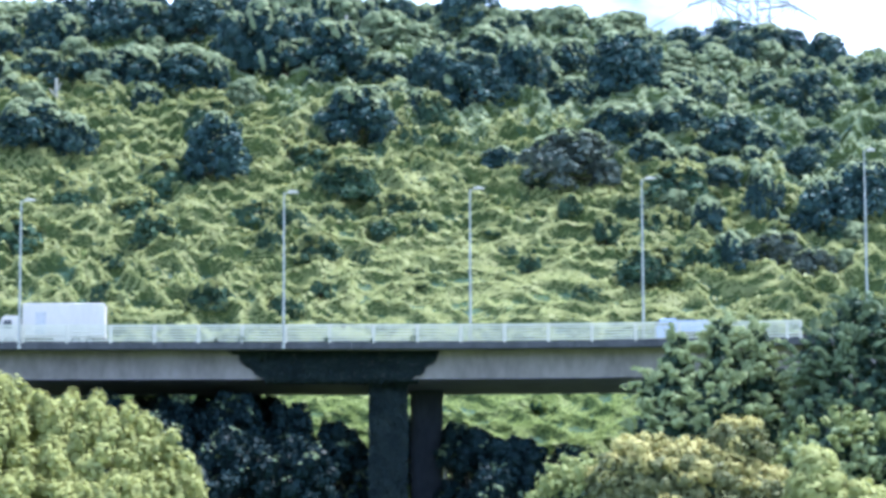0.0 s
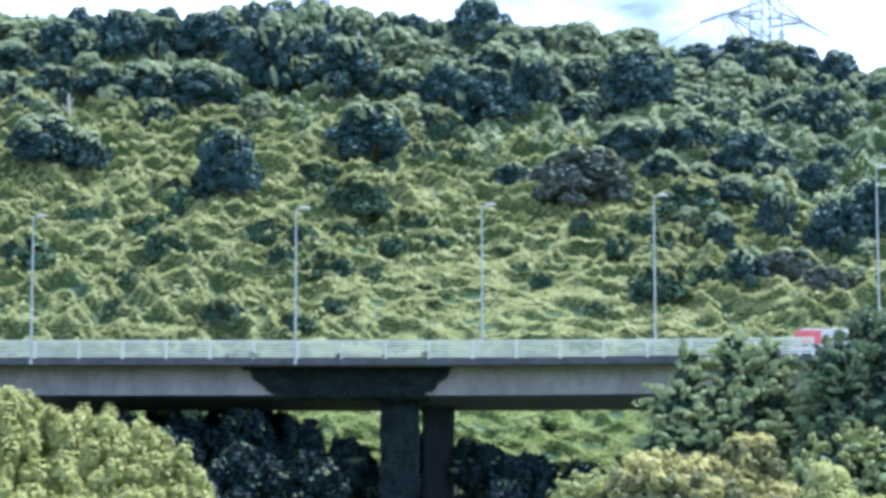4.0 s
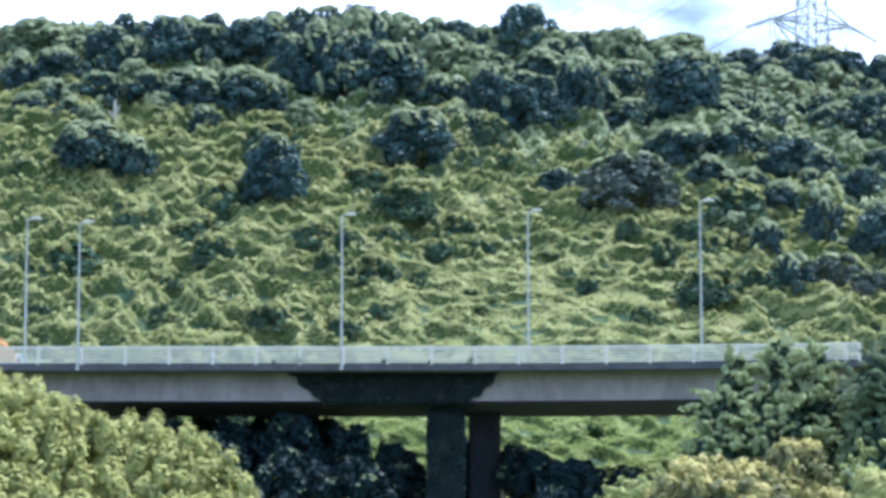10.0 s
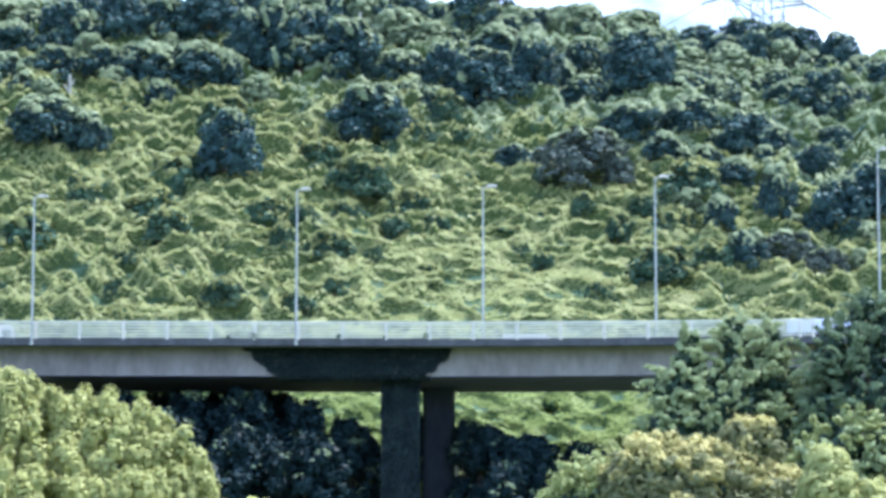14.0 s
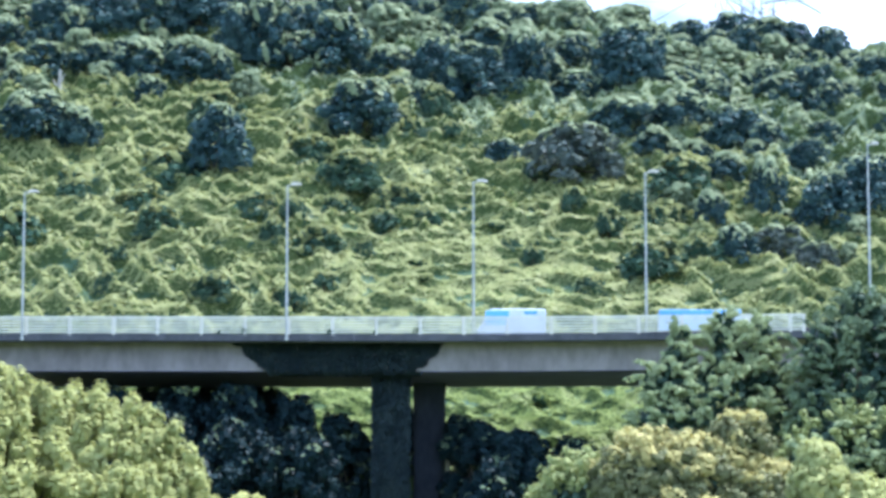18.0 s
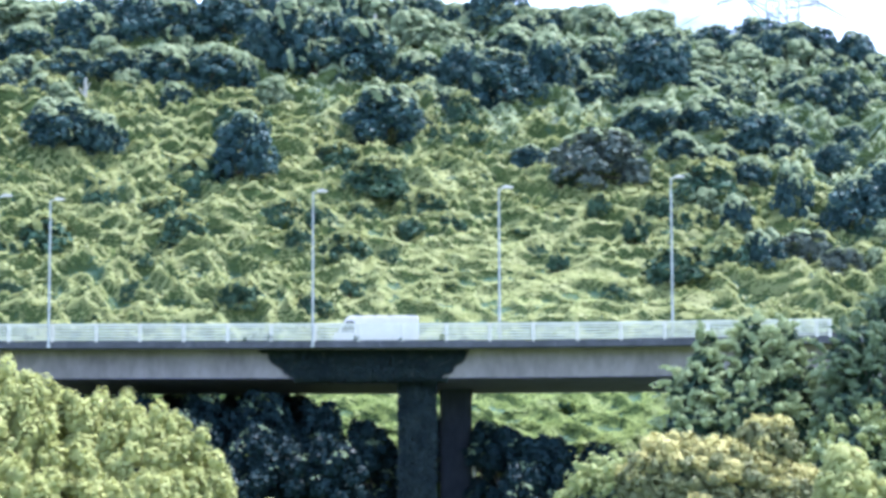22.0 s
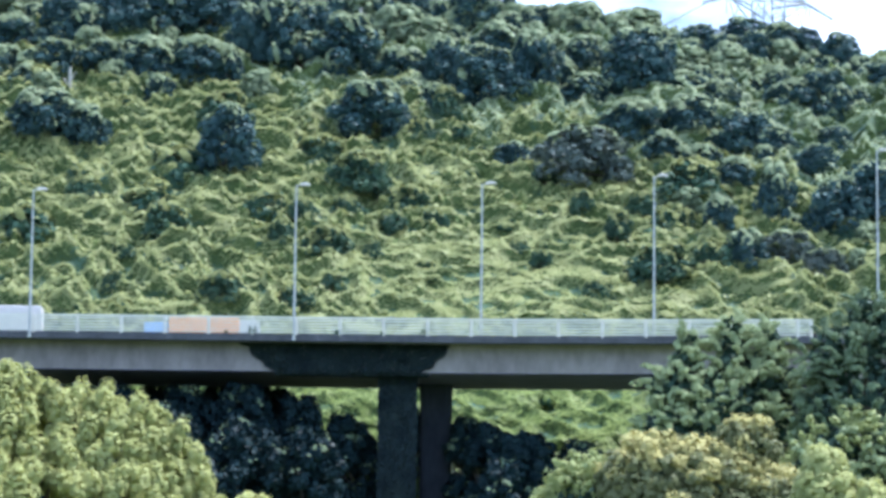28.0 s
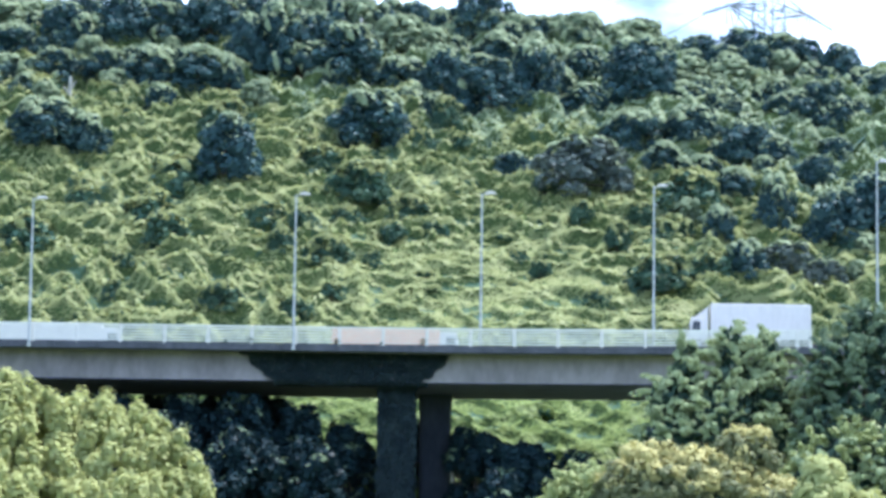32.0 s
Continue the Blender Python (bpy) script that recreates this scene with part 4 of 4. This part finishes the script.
clump_tree(4, 5.9, 76, [(0, 0, 7.0, 1.7), (1.1, 0, 7.0, 1.5), (1.5, -0.2, 8.6, 0.6), (-0.6, -0.3, 7.7, 1.1), (0.6, -0.4, 7.6, 1.1), (1.7, -0.2, 7.4, 0.9), (0.3, -0.8, 5.4, 2.0)],
           DULL, "tree with tan-yellow blossom over dull olive leaves", 1900, 60, 0.16, 0.10, 0.9, TAN, 0.27, jitter=0.04, width=0.95, core=INNER_SHADE, stroke=0.2, hollow=0.92, droop=0.03)
clump_tree(8, 4.1, 77, [(0, 0, 6.7, 1.5), (-0.7, -0.3, 5.9, 1.2), (0.4, 0.1, 7.5, 0.8), (-0.4, 0, 7.6, 0.55), (0.9, 0.3, 6.8, 1.2), (-1.1, 0, 6.6, 0.7)],
           YOUNG, "yellow-green leafy tree top beside the blossoming crown", 620, 60, 0.13, 0.11, 0.8, jitter=0.1, width=0.85, outer=1.1, core=INNER_SHADE, stroke=0.4, hollow=0.75, droop=0.05)
clump_tree(5, 8.95, 70, [(0, 0, 5.8, 1.2), (-0.45, 0, 7.1, 0.55), (-0.9, -0.3, 6.0, 0.7), (-0.46, 0, 7.75, 0.32), (0.3, 0, 6.6, 0.7), (0.9, 0, 6.0, 0.9)],
           BRIGHT, "light green tree top", 800, 80, 0.19, 0.10, jitter=0.03, width=0.95, hollow=0.93, droop=0.02)
# yellow-green cap paints the lit top of this tree
clump_tree(6, 9.2, 84, [(1.5, 0, 8.9, 1.15), (0.7, 0, 8.5, 0.8), (2.5, 0, 9.0, 1.0), (0.2, 0, 7.9, 0.85), (-0.3, 0, 7.2, 0.9), (1.2, -0.2, 7.4, 1.2), (2.6, 0, 7.6, 1.2)],
           GLOSSY, "dark green tree with its lit top painted in yellow-green leaves", 520, 50, 0.11, 0.12, 0.6, YOUNG, 0.3, jitter=0.08, width=0.85, outer=1.1, core=INNER_SHADE, stroke=0.45, hollow=0.75, droop=0.05)

clump_tree(7, -4.1, 80, [(0, 0, 6.2, 1.2), (0.1, 0, 7.2, 0.5), (-0.8, 0, 5.6, 1.0), (0.7, 0.2, 5.4, 1.1)],
           BRIGHT, "bright green tree top just showing", 500, 40, 0.2, 0.13, jitter=0.2, width=0.9)

# trees under and before the deck, their shade put into the leaf colour
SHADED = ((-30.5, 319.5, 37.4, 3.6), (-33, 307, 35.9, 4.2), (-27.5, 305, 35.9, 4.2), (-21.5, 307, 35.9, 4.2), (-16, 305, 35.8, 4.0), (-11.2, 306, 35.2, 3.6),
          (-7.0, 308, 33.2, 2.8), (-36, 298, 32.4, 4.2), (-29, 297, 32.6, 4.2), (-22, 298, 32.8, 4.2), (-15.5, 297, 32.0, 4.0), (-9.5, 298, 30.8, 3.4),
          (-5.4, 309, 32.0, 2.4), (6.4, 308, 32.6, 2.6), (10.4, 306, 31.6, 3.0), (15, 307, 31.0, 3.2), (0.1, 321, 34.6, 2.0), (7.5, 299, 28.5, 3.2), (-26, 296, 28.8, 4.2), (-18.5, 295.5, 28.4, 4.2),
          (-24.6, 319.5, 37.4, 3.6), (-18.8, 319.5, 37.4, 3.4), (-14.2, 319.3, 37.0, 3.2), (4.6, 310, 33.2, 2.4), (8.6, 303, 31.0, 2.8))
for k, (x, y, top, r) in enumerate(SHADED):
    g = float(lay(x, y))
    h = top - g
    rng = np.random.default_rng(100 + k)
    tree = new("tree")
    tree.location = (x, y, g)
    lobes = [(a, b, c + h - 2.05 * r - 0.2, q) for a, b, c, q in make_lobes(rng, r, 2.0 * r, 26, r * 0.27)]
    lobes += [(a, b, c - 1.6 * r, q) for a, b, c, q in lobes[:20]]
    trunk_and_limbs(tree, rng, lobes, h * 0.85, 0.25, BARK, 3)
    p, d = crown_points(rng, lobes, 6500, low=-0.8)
    part("crown", leaves("crown", p, d + (0, 0, 0.2), 0.46, DEEP_SHADE, rng, 0.4, 0.8), DEEP_SHADE, tree)
    # lighter leaf clumps on the upper crown stand in for patches of sun
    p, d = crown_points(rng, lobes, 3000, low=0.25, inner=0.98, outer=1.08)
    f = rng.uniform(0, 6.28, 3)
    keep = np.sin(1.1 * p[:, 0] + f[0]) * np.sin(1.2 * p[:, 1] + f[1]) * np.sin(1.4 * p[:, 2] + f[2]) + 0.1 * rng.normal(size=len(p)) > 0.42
    part("sprays", leaves("sprays", p[keep] + d[keep] * 0.1, d[keep] + (0, 0, 0.3), 0.36, SHADY, rng, 0.2, 0.8), SHADY, tree, "lighter leaf sprays painted in for sunlit spots")
    tagged(tree, "green tree under the viaduct, its shade put into the leaf colour", "tree", "trees under the viaduct")


# ---- vehicles: each is built facing +x, its front at 0, wheels on 0 ----
def wheels(thing, places, r=0.5, half=1.1):
    for x in places:
        for s in (-1, 1):
            tyre = part("wheel", rod((x, s * (half - 0.28), r), (x, s * half, r), r, r, 18), RUBBER, thing)
            part("rim", rod((x, s * (half - 0.06), r), (x, s * (half + 0.015), r), r * 0.55, r * 0.5, 12), STEEL, tyre)


def lorry_cab(thing, length, height, colour, half=1.15, floor_z=0.55):
    part("cab", prism([(-length, floor_z), (-0.02, floor_z), (0.0, floor_z + 0.9), (-0.28, height - 0.12), (-0.45, height), (-length, height)], -half, half, 0.06), colour, thing)
    part("windscreen", prism([(-0.02, floor_z + 1.0), (0.02, floor_z + 1.0), (-0.23, height - 0.22), (-0.27, height - 0.22)], -half + 0.12, half - 0.12), GLASS, thing)
    for s in (-1, 1):
        y0, y1 = sorted((s * (half - 0.02), s * (half + 0.012)))
        part("side_window", prism([(-length * 0.62, floor_z + 1.2), (-0.32, floor_z + 1.2), (-0.46, height - 0.42), (-length * 0.62, height - 0.42)], y0, y1), GLASS, thing)
        part("headlight", box(0.0, s * (half - 0.25), floor_z + 0.3, 0.08, 0.34, 0.2, 0.02), LAMP_GLASS, thing)
        part("mirror", box(-0.1, s * (half + 0.16), floor_z + 1.4, 0.1, 0.16, 0.42, 0.02), FRAME_BLACK, thing)
    part("bumper", box(-0.02, 0, floor_z - 0.08, 0.2, 2 * half, 0.3, 0.04), FRAME_BLACK, thing)


def lettering(thing, x0, x1, z, h, count, y, colour, seed):
    """Unreadable writing as plain bars on a side."""
    r, w = random.Random(seed), (x1 - x0) / count
    for i in range(count):
        x = x0 + w * (i + 0.5)
        part("lettering_bar", box(x, y, z, w * r.uniform(0.5, 0.75), 0.012, h * r.uniform(0.75, 1.0)), colour, thing, "grey bar of illegible lettering")


def box_lorry(label, length, height, cab_len, cab_h, colour=WHITE, cab_colour=WHITE, bars_=0, door=False, deflector=False):
    t = new("box_lorry")
    half = 1.2
    part("chassis", box(-length / 2 - 0.3, 0, 0.78, length - 0.8, 0.9, 0.28, 0.02), FRAME_BLACK, t)
    lorry_cab(t, cab_len, cab_h, cab_colour)
    part("cargo_box", box(-(cab_len + 0.25 + length) / 2, 0, (0.98 + height) / 2, length - cab_len - 0.25, 2 * half, height - 0.98, 0.05), colour, t)
    part("roof_trim", box(-(cab_len + 0.25 + length) / 2, 0, height + 0.012, length - cab_len - 0.35, 2 * half - 0.1, 0.05, 0.01), STEEL, t)
    part("side_skirt", box(-(cab_len + 1.5 + length) / 2, 0, 0.72, (length - cab_len) * 0.4, 2 * half - 0.1, 0.4, 0.02), colour, t)
    wheels(t, (-1.0, -length + 2.6, -length + 1.3) if length > 8.5 else (-1.0, -length + 1.7), 0.5, 1.15)
    for s in (-1, 1):
        part("tail_light", box(-length + 0.02, s * 0.95, 0.8, 0.06, 0.3, 0.14, 0.01), TAIL_RED, t)
        if door:
            part("side_door", box(-cab_len - 1.9, s * (half + 0.006), 2.15, 0.95, 0.05, 2.1, 0.02), STEEL, t, "grey side door")
        if bars_:
            lettering(t, -length + 0.9, -cab_len - 1.3, height - 1.05, 0.42, bars_, s * (half + 0.008), GREY_INK, 5)
            lettering(t, -cab_len - 2.8, -cab_len - 1.6, height - 1.7, 0.2, 4, s * (half + 0.008), GREY_INK, 6)
    if deflector:
        part("wind_deflector", prism([(-cab_len, cab_h + 0.03), (-0.7, cab_h + 0.03), (-cab_len, height - 0.25)], -0.95, 0.95, 0.03), cab_colour, t)
    return tagged(t, label, "lorry")


def van(label, length, height, colour, stripe=None, windows=2, name="van", band=None):
    t = new(name)
    half = 0.98
    nose = min(1.2, length * 0.17)
    part("body", prism([(-length, 0.35), (-0.05, 0.35), (0, 0.95), (-nose * 0.35, 1.2), (-nose, height - 0.2), (-nose - 0.35, height), (-length + 0.12, height), (-length, height - 0.25)], -half, half, 0.07), colour, t)
    part("windscreen", prism([(-nose * 0.38, 1.25), (-nose * 0.34, 1.25), (-nose * 0.95, height - 0.28), (-nose, height - 0.28)], -half + 0.14, half - 0.14), GLASS, t)
    for s in (-1, 1):
        y0, y1 = sorted((s * (half - 0.02), s * (half + 0.012)))
        w = (length - nose - 0.8) / max(1, windows)
        for k in range(windows):
            a = -nose - 0.25 - k * w
            part("side_window", prism([(a - w + 0.15, 1.3), (a, 1.3), (a - 0.12, height - 0.4), (a - w + 0.15, height - 0.4)], y0, y1), GLASS, t)
        if stripe:
            part("side_panel", box(-length * 0.3, s * (half + 0.02), height - 0.8, length * 0.34, 0.02, 1.3, 0.005), stripe, t)
        if windows == 0:
            y0, y1 = sorted((s * (half - 0.01), s * (half + 0.02)))
            part("front_window", prism([(-nose - 0.75, 1.3), (-nose * 0.62, 1.3), (-nose - 0.05, height - 0.5), (-nose - 0.75, height - 0.5)], y0, y1), GLASS, t)
            for f in (0.42, 0.62):
                part("door_seam", box(-length * f, s * (half + 0.004), height * 0.55, 0.03, 0.012, height * 0.7), STEEL, t)
        if band:
            part("roof_band", box(-length * 0.78, s * (half + 0.006), height - 0.33, 1.2, 0.02, 0.34, 0.004), band, t)
        part("headlight", box(-0.05, s * (half - 0.22), 0.8, 0.14, 0.3, 0.2, 0.03), LAMP_GLASS, t)
        part("tail_light", box(-length + 0.01, s * (half - 0.15), 1.0, 0.05, 0.16, 0.4, 0.01), TAIL_RED, t)
    part("bumper", box(-0.04, 0, 0.45, 0.18, 2 * half, 0.26, 0.05), FRAME_BLACK, t)
    wheels(t, (-0.95, -length + 1.15), 0.36, 0.95)
    return tagged(t, label, "van")


def container_lorry(label, boxes, height=4.05):
    """A tractor with a skeleton trailer; boxes: (front, length, height, paint)."""
    t = new("container_lorry")
    lorry_cab(t, 2.1, 3.3, WHITE)
    rear = boxes[-1][0] + boxes[-1][1]
    part("trailer", box(-(2.6 + rear) / 2, 0, 1.15, rear - 2.6, 1.0, 0.3, 0.02), FRAME_BLACK, t)
    part("tractor_frame", box(-2.8, 0, 0.85, 3.6, 0.9, 0.25, 0.02), FRAME_BLACK, t)
    for front, length, h, colour in boxes:
        bm = box(-front - length / 2, 0, 1.32 + (h - 1.32) / 2, length, 2.36, h - 1.32, 0.03)
        container = part("container", bm, colour, t)
        for x in (-front - 0.08, -front - length + 0.08):
            for s in (-1, 1):
                part("corner_post", box(x, s * 1.19, 1.32 + (h - 1.32) / 2, 0.16, 0.07, h - 1.32), colour, container)
        rib = None
        for k in range(int(length / 0.42)):
            for s in (-1, 1):
                ob = part("rib", rib or box(0, 0, 0, 0.2, 0.05, h - 1.7), colour, container)
                ob.location, rib = (-front - 0.35 - 0.42 * k, s * 1.195, 1.32 + (h - 1.32) / 2), ob.data
    wheels(t, (-1.2, -4.0, -rear + 3.0, -rear + 1.7), 0.5, 1.15)
    return tagged(t, label, "lorry")


def tarp_lorry():
    t = new("tipper_lorry")
    lorry_cab(t, 1.9, 2.9, WHITE)
    part("chassis", box(-4.6, 0, 0.8, 8.2, 0.9, 0.28, 0.02), FRAME_BLACK, t)
    part("load_bed", box(-5.4, 0, 1.75, 6.4, 2.4, 1.4, 0.04), WHITE, t)
    bm, r, nx, ny = bmesh.new(), random.Random(4), 14, 7
    g = [[bm.verts.new((-2.15 - 6.5 * i / nx, -1.26 + 2.52 * j / ny, (2.1 if j in (0, ny) else 3.0 + 0.55 * math.sin(math.pi * j / ny) * math.sin(math.pi * (0.1 + 0.85 * i / nx)) + r.uniform(-0.06, 0.08)))) for j in range(ny + 1)] for i in range(nx + 1)]
    for i in range(nx):
        for j in range(ny):
            bm.faces.new((g[i][j], g[i][j + 1], g[i + 1][j + 1], g[i + 1][j]))
    for row in (g[0], g[nx]):
        lo = [bm.verts.new((v.co.x, v.co.y, 2.05)) for v in (row[0], row[-1])]
        bm.faces.new([lo[0]] + row + [lo[1]])
    bmesh.ops.recalc_face_normals(bm, faces=bm.faces[:])
    part("tarpaulin", bm, BLUE, t, "bright blue tarpaulin over the load")
    wheels(t, (-1.0, -5.6, -6.9), 0.5, 1.15)
    return tagged(t, "white lorry with a blue tarpaulin over its load", "lorry")


def plant_lorry():
    t = new("plant_lorry")
    lorry_cab(t, 1.8, 2.3, WHITE, 1.0, 0.45)
    part("chassis", box(-3.2, 0, 0.72, 5.4, 0.8, 0.24, 0.02), FRAME_BLACK, t)
    part("flatbed", box(-4.0, 0, 1.0, 4.2, 2.1, 0.2, 0.02), STEEL, t)
    part("excavator_body", prism([(-5.7, 1.12), (-2.6, 1.12), (-2.6, 1.9), (-3.2, 2.9), (-4.6, 3.0), (-5.7, 2.0)], -0.7, 0.7, 0.1), OCHRE, t, "orange excavator body")
    part("excavator_arm", prism([(-5.6, 2.1), (-5.3, 2.0), (-4.2, 3.1), (-3.0, 2.75), (-2.9, 3.0), (-4.3, 3.45)], -0.18, 0.18, 0.03), OCHRE, t)
    wheels(t, (-0.9, -4.6), 0.42, 1.0)
    return tagged(t, "small white flatbed lorry carrying an orange excavator", "lorry")


def pickup():
    t = new("flatbed_lorry")
    lorry_cab(t, 1.8, 2.15, LAVENDER, 0.95, 0.4)
    part("chassis", box(-3.0, 0, 0.7, 5.0, 0.8, 0.22, 0.02), FRAME_BLACK, t)
    part("flatbed", box(-3.75, 0, 1.0, 3.8, 1.95, 0.16, 0.02), STEEL, t)
    for s in (-1, 1):
        part("side_board", box(-3.75, s * 0.96, 1.5, 3.8, 0.06, 0.95, 0.01), LAVENDER, t)
    part("tail_board", box(-5.63, 0, 1.5, 0.06, 1.85, 0.95, 0.01), LAVENDER, t)
    wheels(t, (-0.9, -4.4), 0.38, 0.92)
    return tagged(t, "small lavender-blue flatbed lorry with raised boards", "lorry")


LEFT_LANE, FAST_LANE, INNER_LANE, RIGHT_LANE = 304.6, 308.2, 313.6, 317.4
white_lorry = box_lorry("white box lorry with a grey side door", 9.6, 4.0, 1.9, 2.9, door=True)
blue_van = pickup()
red_van = van("white panel van with red printing on its side", 6.7, 2.95, WHITE, RED, 0)
long_lorry = box_lorry("long white box lorry with grey lettering on its side", 11.0, 4.3, 1.9, 3.1, bars_=13, deflector=True)
plant = plant_lorry()
van_a = van("plain white van with a low roof", 5.2, 1.95, WHITE, None, 0)
van_b = van("long pale lilac coach", 11.4, 3.15, PALE_LILAC, None, 0, "coach")
blue_top = container_lorry("lorry with a pale blue container under a bright blue cover", [(2.3, 7.7, 3.7, ICE_BLUE)])
part("blue_cover", box(-6.15, 0, 3.34, 7.74, 2.5, 0.62, 0.04), SKY_BLUE, blue_top, "bright blue cover on the container")
bus = van("pale lavender van with a light blue front half", 6.3, 2.75, PALE_LILAC, PALE_BLUE, 0, "van", SKY_BLUE)
white_bus = van("white high-roofed panel van with plain sides", 7.8, 2.75, WHITE, None, 0)
tarp = tarp_lorry()
follower = van("white panel van following close behind a lorry", 8.0, 2.8, WHITE, None, 0)
low_van = van("low white van on the far carriageway", 4.8, 2.25, WHITE, None, 1)
orange_lorry = container_lorry("lorry with an orange and a blue container", [(2.2, 6.6, 3.5, ORANGE), (8.9, 2.2, 3.1, SKY_BLUE)])
salmon_lorry = container_lorry("lorry with a faded orange container", [(1.9, 10.2, 3.6, SALMON)])
white_container = container_lorry("lorry with a white container", [(1.9, 9.6, 3.75, WHITE)])
last_lorry = box_lorry("large plain white box lorry", 11.2, 4.2, 1.8, 3.0, deflector=True)


def motions():
    """Every vehicle keeps its speed: place of its front at 0 s, metres a second, lane."""
    for thing, start, speed, lane in (
            (white_lorry, -37.3, -20.24, LEFT_LANE), (blue_van, 22.5, -20.02, LEFT_LANE), (red_van, 122.3, -22.15, FAST_LANE),
            (long_lorry, 174.7, -23.85, LEFT_LANE), (plant, 147.8, -19.52, FAST_LANE), (van_a, -294.3, 21.93, INNER_LANE),
            (van_b, -259.7, 21.85, RIGHT_LANE), (blue_top, -290.2, 17.98, RIGHT_LANE), (bus, 348.2, -19.02, LEFT_LANE),
            (white_bus, 461.4, -21.41, LEFT_LANE), (tarp, 558.6, -21.8, LEFT_LANE), (follower, 568.0, -21.8, LEFT_LANE),
            (orange_lorry, -511.7, 17.74, RIGHT_LANE), (salmon_lorry, -569.3, 17.91, RIGHT_LANE), (white_container, -601.0, 17.9, RIGHT_LANE),
            (low_van, -582.7, 24.60, INNER_LANE), (last_lorry, 692.6, -20.88, LEFT_LANE)):
        rows = []
        for k in range(33):
            x = start + speed * k
            rows.append((k, pose(x, lane, road(x) - 0.005, 0, 0, 180 if speed < 0 else 0)))
        walk(thing, rows)


motions()
